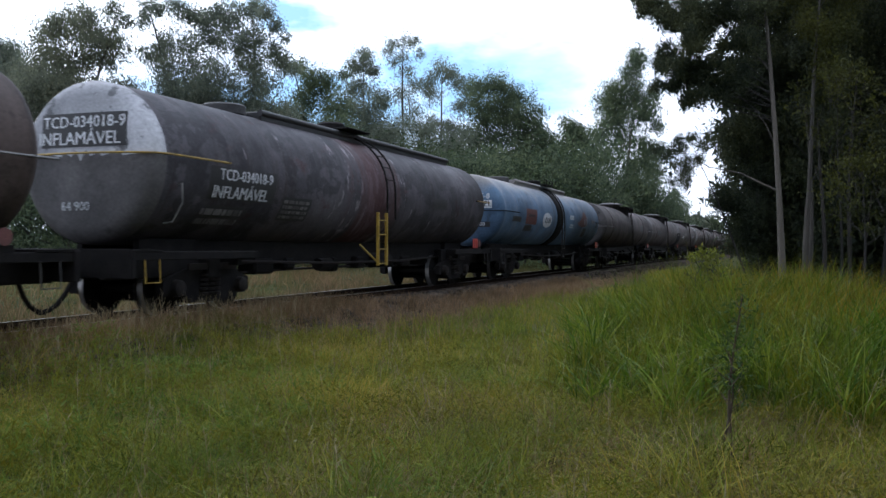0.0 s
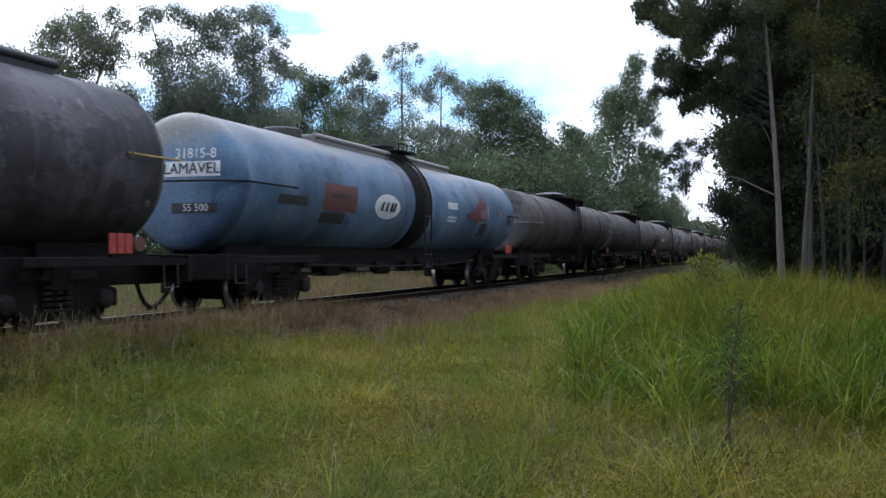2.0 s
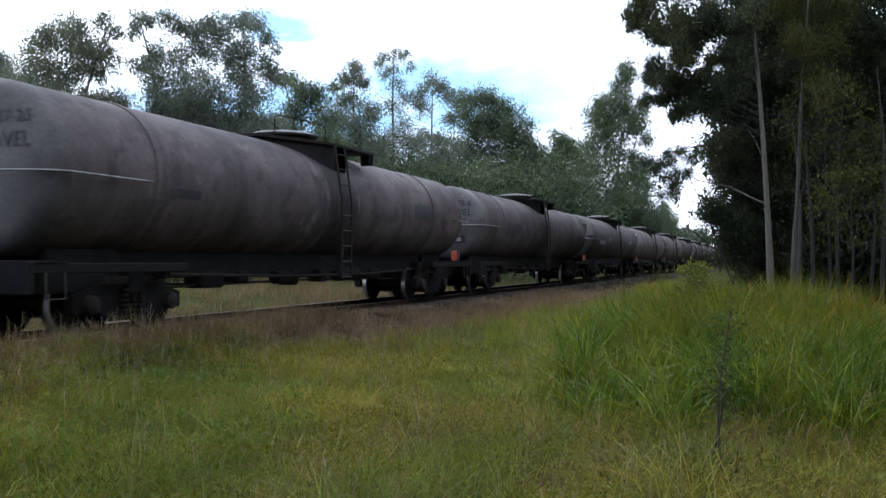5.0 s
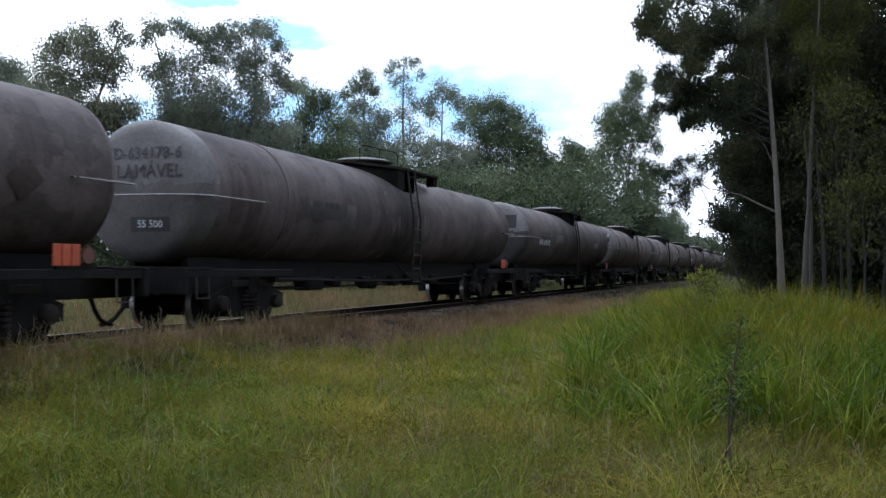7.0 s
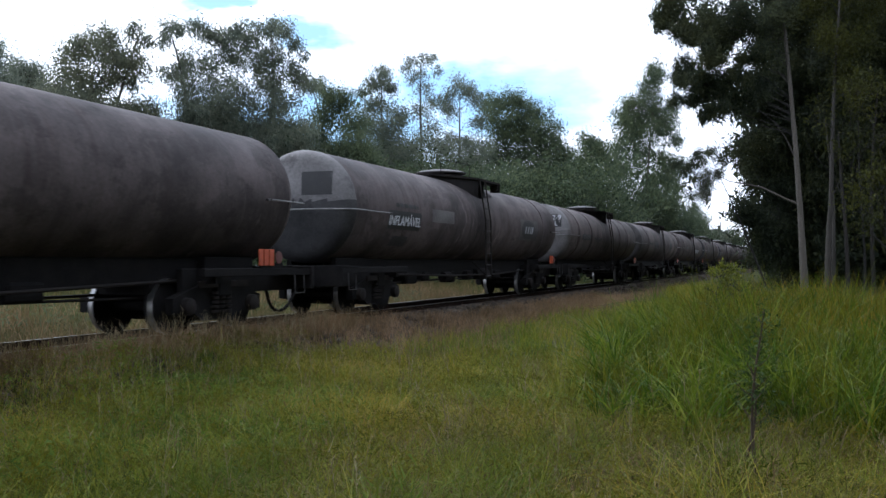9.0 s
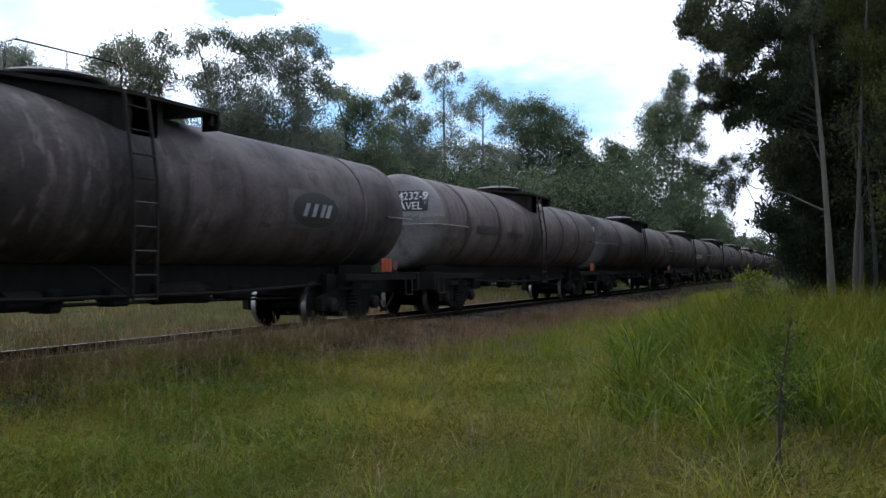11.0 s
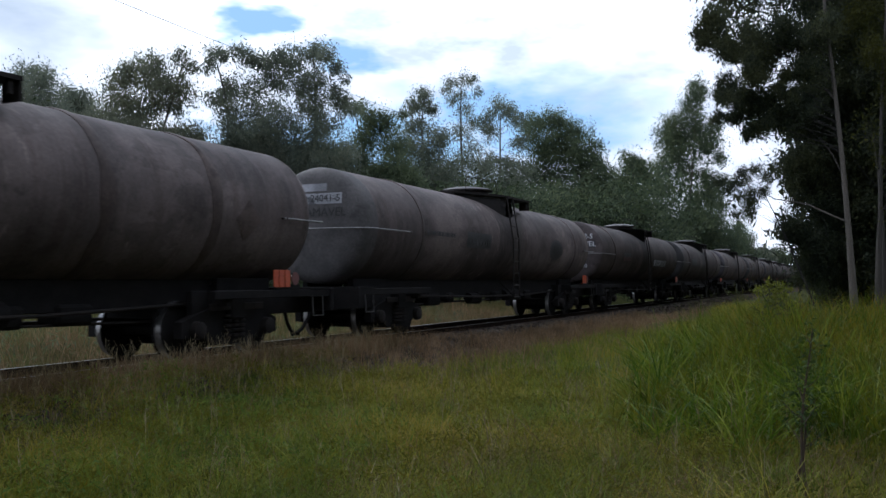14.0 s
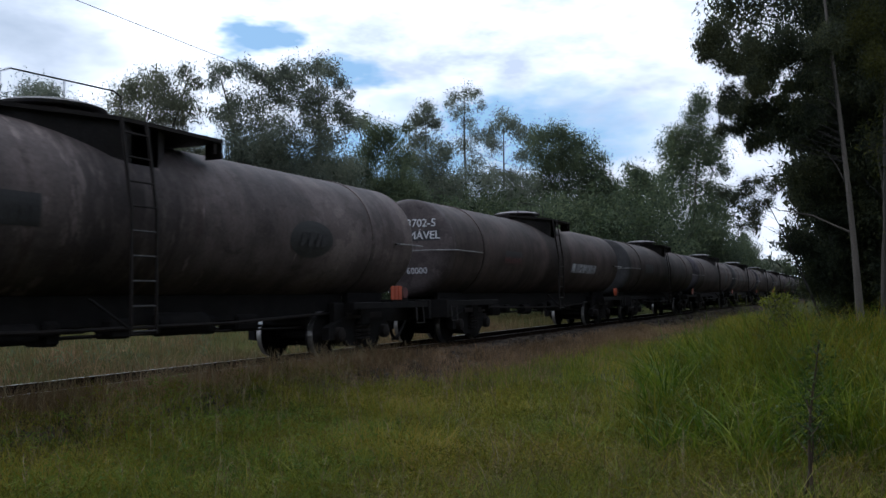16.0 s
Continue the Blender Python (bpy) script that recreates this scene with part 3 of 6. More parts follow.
def tank_car(spec):
    L, R = spec["L"], spec["R"]
    sides, spokes = spec.get("sides", (64, 32))
    cz = SHELL_Z + R
    shell = spec["shell"]
    car = new("tank_car")
    car.empty_display_size = 0.5
    tagged(car, spec["label"], "tank wagon", "tank cars of the train")
    h = L / 2
    rng = random.Random(spec["seed"])

    # shell, with its two dished ends as parts of their own
    barrel = new("barrel")
    bm = bmesh.new()
    ys = [-h + 2 * h * i / 14 for i in range(15)]
    lathe_y(bm, [(y, R) for y in ys], sides)
    me = bpy.data.meshes.new("barrel")
    bmesh.ops.translate(bm, vec=(0, 0, 0), verts=bm.verts)
    bm.to_mesh(me)
    bm.free()
    me.materials.append(shell)
    me.shade_smooth()
    bpy.data.objects.remove(barrel)
    barrel = new("barrel", me)
    barrel.parent, barrel.location = car, (0, 0, cz)
    for end in (-1, 1):
        prof = [(end * (h + head_y(R * q, R)), R * q) for q in (0, 0.15, 0.3, 0.45, 0.6, 0.7, 0.8, 0.86, 0.91, 0.95, 0.98, 1.0)]
        prof += [(end * (h - (spec.get("cap_in", 0.14) if end < 0 else 0.02)), R * 1.003)]
        ob = part("end_cap", lathe_y(bmesh.new(), prof, sides), spec["cap"] if end < 0 else shell, car, spec.get("cap_label", "") if end < 0 else "")
        ob.location = (0, 0, cz)
        ob.data.shade_smooth()
        if end < 0 and spec.get("cap_low"):
            ob.data.materials.append(spec["cap_low"])
            for p in ob.data.polygons:
                if p.center.z < 0.10:
                    p.material_index = 1
    for y in spec.get("bands", ()):
        dark = spec.get("dark_bands", True)
        w = 0.10 if dark else 0.05
        bm = lathe_y(bmesh.new(), [(y - w, R - 0.004), (y - w, R + 0.008), (y - 0.04, R + 0.018), (y + 0.04, R + 0.018), (y + w, R + 0.008), (y + w, R - 0.004)], 64, cz)
        for v in bm.verts:
            if dark and abs(v.co.y - y) > 0.05:
                v.co.y += 0.09 * noise.noise((v.co.x * 2.2, v.co.z * 2.2, y + v.co.y)) * (1 if v.co.y > y else -1)
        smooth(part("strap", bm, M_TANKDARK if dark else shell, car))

    def wrap(x, z):
        """Along the near side: x metres along the car, z metres round from the level of the axis."""
        a = (z - spec.get("mark_drop", 0.26)) / R
        return lambda lift: ((R + lift) * math.cos(a), x, cz + (R + lift) * math.sin(a))

    def plate(name, y0, y1, z0, z1, material, lift=0.006, label=""):
        bm = bmesh.new()
        n = 6
        rows = [[bm.verts.new(wrap(y, z0 + (z1 - z0) * i / n)(lift)) for y in (y0, (y0 + y1) / 2, y1)] for i in range(n + 1)]
        for a, b in zip(rows, rows[1:]):
            for i in range(2):
                bm.faces.new((a[i], a[i + 1], b[i + 1], b[i]))
        return part(name, bm, material, car, label)

    def disc(name, y, z, ry, rz, material, lift=0.006, label=""):
        bm = bmesh.new()
        rings = [[bm.verts.new(wrap(y + q * ry * math.cos(t), z + q * rz * math.sin(t))(lift)) for t in [2 * math.pi * k / 28 for k in range(28)]] for q in (0.02, 0.4, 0.75, 1.0)]
        bm.faces.new(rings[0])
        for a, b in zip(rings, rings[1:]):
            for k in range(28):
                bm.faces.new((a[k], a[(k + 1) % 28], b[(k + 1) % 28], b[k]))
        return part(name, bm, material, car, label)

    def side_text(text, y, z, size, material=M_WHITE, lift=0.012):
        vs, fs = letters(text, size)
        bm = bmesh.new()
        vv = [bm.verts.new(wrap(y + vx, z + vy)(lift + vz)) for vx, vy, vz in vs]
        for f in fs:
            bm.faces.new([vv[i] for i in f])
        return part("lettering", bm, material, car)

    def cap_point(x, z, lift):
        r = min(math.hypot(x, z), R)
        return (x, -(h + head_y(r, R)) - lift, cz + z)

    def cap_text(text, x, z, size, material=M_WHITE, lift=0.012):
        vs, fs = letters(text, size)
        bm = bmesh.new()
        vv = [bm.verts.new(cap_point(x + vx, z + vy, lift + vz)) for vx, vy, vz in vs]
        for f in fs:
            bm.faces.new([vv[i] for i in f])
        return part("lettering", bm, material, car)

    def cap_plate(x0, x1, z0, z1, material, lift=0.006):
        bm = bmesh.new()
        n = 10
        rows = [[bm.verts.new(cap_point(x0 + (x1 - x0) * i / n, z0 + (z1 - z0) * j / 4, lift)) for i in range(n + 1)] for j in range(5)]
        for a, b in zip(rows, rows[1:]):
            for i in range(n):
                bm.faces.new((a[i], a[i + 1], b[i + 1], b[i]))
        return part("name_panel", bm, material, car)

    # handrail round each end
    rail_mat = spec.get("rail", M_PIPE)
    for end in (-1, 1):
        zr = cz + spec.get("rail_z", -0.08)
        reach = spec.get("rail_len", 1.55)
        pts = [(R + 0.07, end * (h - reach), zr), (R + 0.08, end * (h - 0.05), zr)]
        if end < 0:
            pts += [((R + 0.05) * math.cos(a), end * (h + 0.38 * math.sin(a)), zr) for a in [math.pi * k / 12 for k in range(1, 12)]]
            pts += [(-R - 0.08, end * (h - 0.05), zr), (-R - 0.07, end * (h - reach), zr)]
            bm = tube(bmesh.new(), pts, 0.017, 6)
        else:
            bm = tube(bmesh.new(), [(R + 0.07, h - 0.75, zr), (R + 0.08, h + 0.30, zr)], 0.017, 6)
        smooth(part("handrail", bm, rail_mat, car))
        for y in ((h - reach + 0.05, h - 0.1) if end < 0 else (h - 0.7, h - 0.05)):
            part("bracket", boxed(R - 0.02, R + 0.09, end * y - 0.015, end * y + 0.015, zr - 0.012, zr + 0.012), M_BLACK, car)

    if spec.get("yellow"):
        bm = tube(bmesh.new(), [(R * 0.93, -h + 0.42, cz - 0.30), (R + 0.06, -h + 0.40, cz - 0.28), (R + 0.07, -h + 0.40, cz - 0.55), (R * 0.90 + 0.06, -h + 0.34, cz - 0.82), (R * 0.82, -h + 0.34, cz - 0.84)], 0.014, 6)
        smooth(part("grab_iron", bm, M_PIPE, car, "bent pale grab iron"))

    # hatch, platform and ladder
    top = cz + R
    if spec["kind"] == "saddle":
        bm = lathe_y(bmesh.new(), [(0, 0.0), (0, 0.50), (0.04, 0.55), (0.36, 0.55), (0.40, 0.5), (0.42, 0.0)], 32)
        bmesh.ops.transform(bm, matrix=Matrix.Translation((0, -0.35, top - 0.22)) @ Matrix.Rotation(math.pi / 2, 4, "X"), verts=bm.verts)
        smooth(part("hatch_dome", bm, shell, car))
        bm = lathe_y(bmesh.new(), [(0, 0.0), (0, 0.66), (0.03, 0.69), (0.08, 0.56), (0.12, 0.30), (0.13, 0.0)], 28)
        bmesh.ops.transform(bm, matrix=Matrix.Translation((0, -0.35, top + 0.17)) @ Matrix.Rotation(math.pi / 2, 4, "X"), verts=bm.verts)
        # pale lid colour stands for the light on its upper face
        smooth(part("hatch_lid", bm, spec.get("lid", M_CAPMID), car))
        # tapered housing astride the shell, narrow in front, and the deck on it
        px, py, zd = 0.98, spec.get("deck", 1.79), top + 0.02
        plan = [(0.26, -py + 0.10), (0.40, -py + 0.50), (0.58, -py + 0.92), (0.74, -py + 1.28), (0.86, -py + 1.60), (0.90, -py + 1.90), (0.90, 0.58), (0.72, 0.90), (0.50, 1.12)]
        for s in (-1, 1):
            bm = bmesh.new()
            lo = [bm.verts.new((s * x, y, cz + math.sqrt(R * R - x * x) - 0.04)) for x, y in plan]
            hi = [bm.verts.new((s * x, y, zd)) for x, y in plan]
            for q in range(len(plan) - 1):
                bm.faces.new((lo[q], lo[q + 1], hi[q + 1], hi[q]) if s > 0 else (lo[q + 1], lo[q], hi[q], hi[q + 1]))
            bmesh.ops.solidify(bm, geom=bm.faces[:], thickness=0.02)
            part("housing_side", bm, M_HOUSING, car)
            x, yy = plan[0] if s < 0 else plan[-1]
            bm = bmesh.new()
            row = [x * (q / 5 - 1) for q in range(11)]
            lo = [bm.verts.new((q, yy, cz + math.sqrt(R * R - q * q) - 0.04)) for q in row]
            hi = [bm.verts.new((q, yy, zd)) for q in row]
            for q in range(10):
                bm.faces.new((lo[q], lo[q + 1], hi[q + 1], hi[q]))
            bmesh.ops.solidify(bm, geom=bm.faces[:], thickness=0.02)
            part("housing_end", bm, M_HOUSING, car)
        half = [(x + 0.07, y) for x, y in plan[:-2]] + [(px, py)]
        half[0] = (0.30, -py)
        outline = half + [(-x, y) for x, y in half[::-1]]
        bm = bmesh.new()
        a = [bm.verts.new((x, y, zd)) for x, y in outline]
        b = [bm.verts.new((x, y, zd + 0.05)) for x, y in outline]
        bm.faces.new(a[::-1])
        bm.faces.new(b)
        for i in range(len(outline)):
            bm.faces.new((a[i], a[(i + 1) % len(outline)], b[(i + 1) % len(outline)], b[i]))
        part("deck", bm, M_STEEL, car)
        part("deck_flange", boxed(px - 0.30, px - 0.01, py - 0.03, py, zd - 0.22, zd, bevel=0.006), M_STEEL, car)
        part("deck_stay", boxed(px - 0.08, px - 0.03, py - 0.16, py - 0.10, zd - 0.16, zd, bevel=0.004), M_STEEL, car)
        bm = tube(bmesh.new(), [(0.42, -1.40, top + 0.06), (0.42, -1.40, top + 0.40), (0.44, -1.28, top + 0.46), (0.62, 0.10, top + 0.46), (0.62, 0.22, top + 0.40), (0.62, 0.22, top + 0.06)], 0.011, 6)
        tube(bm, [(0.53, -0.60, top + 0.06), (0.53, -0.60, top + 0.46)], 0.010, 6)
        if spec.get("hoop", True):
            smooth(part("guard_rail", bm, M_STEEL, car))
        else:
            bm.free()
        for y in (0.55, 1.05):
            tubes = tube(bmesh.new(), [(0.25, y, top + 0.04), (0.25, y, top + 0.16), (0.25, y + 0.12, top + 0.18)], 0.05, 8)
            smooth(part("valve", tubes, M_BLACK, car))
        lx, z_top = R + 0.13, top + 0.02
    else:
        # long walkway along the crown, manhole and a small cross deck
        w0, w1 = spec.get("walk", (-h + 2.0, h - 1.2))
        bm = bmesh.new()
        box(bm, -0.46, 0.46, w0, w1, top - 0.13, top + 0.07, 0.03)
        for s in (-1, 1):
            tube(bm, [(s * 0.44, w0, top + 0.04), (s * 0.44, w1, top + 0.04)], 0.06, 10)
        smooth(part("walkway", bm, M_SOOT if spec["kind"] == "walk" else shell, car))
        bm = lathe_y(bmesh.new(), [(0, 0.0), (0, 0.36), (0.02, 0.38), (0.16, 0.38), (0.19, 0.34), (0.2, 0.0)], 28)
        bmesh.ops.transform(bm, matrix=Matrix.Translation((0, w0 - 0.45, top - 0.06)) @ Matrix.Rotation(math.pi / 2, 4, "X"), verts=bm.verts)
        smooth(part("manhole_cover", bm, M_CAPGREY, car))
        part("deck", boxed(-0.70, 0.70, -0.55, 0.50, top + 0.12, top + 0.15, bevel=0.01), M_BLACK, car)
        bm = lathe_y(bmesh.new(), [(0, 0.0), (0, 0.30), (0.14, 0.30), (0.18, 0.24), (0.19, 0.0)], 24)
        bmesh.ops.transform(bm, matrix=Matrix.Translation((0, 0, top + 0.15)) @ Matrix.Rotation(math.pi / 2, 4, "X"), verts=bm.verts)
        smooth(part("hatch_lid", bm, M_BLACK, car))
        if spec.get("hoop"):
            for s in (-1, 1):
                bm = tube(bmesh.new(), [(s * 0.66, -0.5, top + 0.14), (s * 0.66, -0.5, top + 0.30), (s * 0.66, 0.46, top + 0.30), (s * 0.66, 0.46, top + 0.14)], 0.014, 6)
                tube(bm, [(s * 0.66, 0.0, top + 0.14), (s * 0.66, 0.0, top + 0.30)], 0.012, 6)
                smooth(part("guard_rail", bm, M_BLACK, car))
        lx, z_top = R + 0.10, top + 0.1
    if spec.get("saddle_band"):
        bm = lathe_y(bmesh.new(), [(-0.55, R), (-0.52, R + 0.02), (0.42, R + 0.02), (0.45, R)], 64, cz)
        smooth(part("saddle_band", bm, M_BLACK, car, "black painted band round the middle"))

    # ladder follows the shell above the axis and hangs straight below it
    def ladder_line(y):
        pts = []
        for k in range(9):
            a = math.radians(78 - 78 * k / 8)
            pts.append(((lx) * math.cos(a), y, cz + lx * math.sin(a)) if spec["kind"] != "saddle" else (lx * (0.86 + 0.14 * k / 8), y, z_top + (cz - z_top) * k / 8))
        return pts + [(lx, y, cz - R * 0.5), (lx, y, 0.62)]
    lower = M_YELLOW if spec.get("yellow") else M_BLACK
    ly = spec.get("ladder_y", 0.0)
    for y in (ly - 0.21, ly + 0.21):
        line = ladder_line(y)
        cut = 10 if spec.get("yellow") else len(line)
        smooth(part("stile", tube(bmesh.new(), line[:cut], 0.022, 6), M_STEEL if not spec.get("yellow") else M_BLACK, car))
        if spec.get("yellow"):
            part("stile", boxed(lx - 0.03, lx + 0.03, y - 0.47 - 0.028, y - 0.47 + 0.028, 0.62, cz - 0.45, bevel=0.006), M_YELLOW, car, "yellow ladder stile")
    down = ly - 0.47 if spec.get("yellow") else ly
    z = 0.66
    while z < (cz - 0.46 if spec.get("yellow") else cz):
        smooth(part("rung", tube(bmesh.new(), [(lx, down - 0.21, z), (lx, down + 0.21, z)], 0.014, 6), lower if spec.get("yellow") else M_RUNG, car))
        z += 0.30
    if spec["kind"] == "saddle":
        while z < z_top:
            u = (z_top - z) / (z_top - cz)
            x = lx * (0.86 + 0.14 * u)
            smooth(part("rung", tube(bmesh.new(), [(x, ly - 0.21, z), (x, ly + 0.21, z)], 0.014, 6), M_STEEL, car))
            z += 0.30
    else:
        for k in range(6):
            a = math.radians(12 + 13 * k)
            smooth(part("rung", tube(bmesh.new(), [(lx * math.cos(a), ly - 0.21, cz + lx * math.sin(a)), (lx * math.cos(a), ly + 0.21, cz + lx * math.sin(a))], 0.014, 6), M_STEEL, car))
    smooth(part("ladder_stay", tube(bmesh.new(), [(lx, down - 0.21, 0.68), (R * 0.9, down - 0.62, 1.05)], 0.02, 6), lower, car))

    # frame ends, couplers, steps
    for end in (-1, 1):
        e0, e1 = (h - 2.4, h + 0.62)
        bm = bmesh.new()
        for s in (-1, 1):
            a, b = sorted((end * e0, end * e1))
            box(bm, s * 0.72 - 0.05, s * 0.72 + 0.05, a, b, 0.56, 0.94, 0.01)
            box(bm, s * 1.12 - 0.05, s * 1.12 + 0.05, a, b, 0.82, 0.94, 0.01)
        a, b = sorted((end * (e1 - 0.1), end * e1))
        box(bm, -1.2, 1.2, a, b, 0.58, 0.96, 0.015)
        a, b = sorted((end * (h - 0.05), end * e1))
        box(bm, -1.18, 1.18, a, b, 0.945, 0.97)
        part("end_frame", bm, M_BLACK, car)
        a, b = sorted((end * (e1 - 0.3), end * (e1 + 0.30)))
        bm = boxed(-0.11, 0.11, a, b, 0.62, 0.84, bevel=0.02)
        a, b = sorted((end * (e1 + 0.22), end * (e1 + 0.50)))
        box(bm, -0.15, 0.13, a, b, 0.58, 0.88, 0.04)
        part("coupler", bm, M_STEEL, car)
        pts = [(0.22, end * (e1 - 0.05), 0.62), (0.22, end * (e1 + 0.02), 0.50), (0.20, end * (e1 + 0.10), 0.37), (0.18, end * (e1 + 0.22), 0.24), (0.17, end * (e1 + 0.36), 0.17), (0.16, end * (e1 + 0.50), 0.15)]
        smooth(part("brake_hose", tube(bmesh.new(), pts, 0.032, 8), M_BLACK, car))
        ys = end * (e1 - 0.45)
        bm = tube(bmesh.new(), [(1.16, ys - 0.15, 0.84), (1.18, ys - 0.15, 0.52), (1.18, ys + 0.15, 0.52), (1.16, ys + 0.15, 0.84)], 0.012, 6)
        smooth(part("stirrup_step", bm, M_YELLOW if spec.get("yellow") and end < 0 else M_RUNG, car))
        for s in (-1, 1):
            a, b = sorted((end * (h - 1.6), end * (h - 0.3)))
            part("cradle", boxed(s * 0.50 - 0.06, s * 0.50 + 0.06, a, b, 0.93, SHELL_Z + 0.10, bevel=0.01), M_BLACK, car)

    # long sills under the shell
    part("centre_sill", boxed(-0.44, 0.44, -h + 1.6, h - 1.6, 0.70, 1.10, bevel=0.012), M_BLACK, car)
    for s in (-1, 1):
        for y in (-h + 2.0, h - 2.0):
            part("sill_stay", boxed(min(s * 0.24, s * 1.1), max(s * 0.24, s * 1.1), y - 0.06, y + 0.06, 0.72, 0.94), M_BLACK, car)
    # brake gear under the belly
    bm = lathe_y(bmesh.new(), [(-0.5, 0), (-0.5, 0.13), (-0.46, 0.16), (0.46, 0.16), (0.5, 0.13), (0.5, 0)], 18, 0.70, 0.45)
    bmesh.ops.translate(bm, vec=(0, 1.5, 0), verts=bm.verts)
    smooth(part("air_reservoir", bm, M_BLACK, car))
    bm = lathe_y(bmesh.new(), [(-0.3, 0), (-0.3, 0.12), (0.2, 0.12), (0.25, 0.05), (0.6, 0.03), (0.6, 0)], 16, 0.66, 0.5)
    bmesh.ops.translate(bm, vec=(0, -1.2, 0), verts=bm.verts)
    smooth(part("brake_cylinder", bm, M_BLACK, car))
    smooth(part("brake_pipe", tube(bmesh.new(), [(0.62, -h + 1.0, 0.80), (0.62, -1.0, 0.68), (0.62, 2.4, 0.68), (0.62, h - 1.0, 0.80)], 0.025, 8), M_STEEL, car))
    smooth(part("brake_rod", tube(bmesh.new(), [(0.3, -h + 2.2, 0.55), (0.42, -0.6, 0.60), (0.42, 1.0, 0.58), (0.3, h - 2.2, 0.52)], 0.02, 6), M_STEEL, car))
    part("valve_box", boxed(0.3, 0.6, 0.1, 0.45, 0.55, 0.80, bevel=0.03), M_BLACK, car)
    part("outlet", boxed(-0.16, 0.16, -0.2, 0.16, 0.62, 0.95, bevel=0.04), M_BLACK, car)

    for y, w, z in ((-3.4, 0.45, 0.46), (-2.5, 0.25, 0.52), (2.1, 0.22, 0.47), (3.0, 0.40, 0.48), (-0.7, 0.18, 0.44)):
        part("equipment_box", boxed(0.12, 0.50, y - w * 0.7, y + w * 0.7, z + 0.06, 0.80, bevel=0.04), M_BLACK, car)
    smooth(part("brake_rod", tube(bmesh.new(), [(-0.5, -h + 2.2, 0.58), (-0.5, 0.0, 0.54), (-0.5, h - 2.2, 0.56)], 0.025, 6), M_STEEL, car))

    # bogies
    wheels = []
    for end in (-1, 1):
        bogie = new("bogie")
        bogie.parent, bogie.location = car, (0, (-h + 1.55) if end < 0 else h - 1.6, 0)
        for s in (-1, 1):
            bm = bmesh.new()
            x0, x1 = sorted((s * 0.70, s * 0.84))
            side = [(-1.08, 0.30), (-1.08, 0.52), (-0.75, 0.62), (-0.30, 0.74), (0.30, 0.74), (0.75, 0.62), (1.08, 0.52), (1.08, 0.30), (0.62, 0.30), (0.42, 0.17), (-0.42, 0.17), (-0.62, 0.30)]
            a = [bm.verts.new((x0, y, z)) for y, z in side]
            b = [bm.verts.new((x1, y, z)) for y, z in side]
            bm.faces.new(a)
            bm.faces.new(b[::-1])
            for i in range(len(side)):
                j = (i + 1) % len(side)
                bm.faces.new((a[i], b[i], b[j], a[j]))
            bmesh.ops.recalc_face_normals(bm, faces=bm.faces)
            part("side_frame", bm, M_BLACK, bogie)
            for y in (-0.80, 0.80):
                bm = lathe_x(bmesh.new(), [(s * 0.84, 0.0), (s * 0.84, 0.13), (s * 0.93, 0.12), (s * 0.95, 0.09), (s * 0.95, 0.0)], 16, y, WHEEL_R)
                smooth(part("axle_box", bm, M_STEEL, bogie))
            for y in (-0.16, 0.0, 0.16):
                bm = bmesh.new()
                for q in range(5):
                    bmesh.ops.create_cone(bm, cap_ends=True, segments=10, radius1=0.065, radius2=0.065, depth=0.035, matrix=Matrix.Translation((s * 0.87, y, 0.30 + 0.07 * q)))
                part("spring", bm, M_STEEL, bogie)
        part("bolster", boxed(-0.95, 0.95, -0.17, 0.17, 0.52, 0.92, bevel=0.03), M_BLACK, bogie)
        part("spring_plank", boxed(-0.84, 0.84, -0.40, 0.40, 0.17, 0.27, bevel=0.02), M_BLACK, bogie)
        part("transom", boxed(-0.50, 0.50, -1.15, 1.15, 0.56, 0.74, bevel=0.02), M_BLACK, bogie)
        for y in (-0.36, 0.36):
            for s in (-1, 1):
                part("brake_shoe", boxed(s * 0.52 - 0.06, s * 0.52 + 0.06, y - 0.05, y + 0.05, 0.22, 0.62, bevel=0.015), M_BLACK, bogie)
        for s in (-1, 1):
            part("brake_lever", boxed(s * 0.92 - 0.015, s * 0.92 + 0.015, -0.62, 0.62, 0.66, 0.76, bevel=0.006), M_STEEL, bogie)
        for y in (-0.80, 0.80):
            bm = lathe_x(bmesh.new(), [(-0.86, 0), (-0.86, 0.06), (-0.56, 0.07), (-0.565, WHEEL_R - 0.06), (-0.575, WHEEL_R - 0.06), (-0.575, WHEEL_R - 0.002), (-0.47, WHEEL_R), (-0.465, WHEEL_R + 0.03), (-0.445, WHEEL_R + 0.03), (-0.44, WHEEL_R - 0.07), (-0.45, 0.14), (-0.40, 0.07),
                                       (0.40, 0.07), (0.45, 0.14), (0.44, WHEEL_R - 0.07), (0.445, WHEEL_R + 0.03), (0.465, WHEEL_R + 0.03), (0.47, WHEEL_R), (0.575, WHEEL_R - 0.002), (0.575, WHEEL_R - 0.06), (0.565, WHEEL_R - 0.06), (0.56, 0.07), (0.86, 0.06), (0.86, 0)], spokes)
            ob = smooth(part("wheelset", bm, M_BLACK, bogie), 0.5)
            ob.data.materials.append(M_TREAD)
            for p in ob.data.polygons:
                c = p.center
                if 0.46 < abs(c.x) < 0.58 and math.hypot(c.y, c.z) > WHEEL_R - 0.03 and abs(p.normal.x) < 0.5:
                    p.material_index = 1
            ob.location = (0, y, WHEEL_R)
            wheels.append(ob)
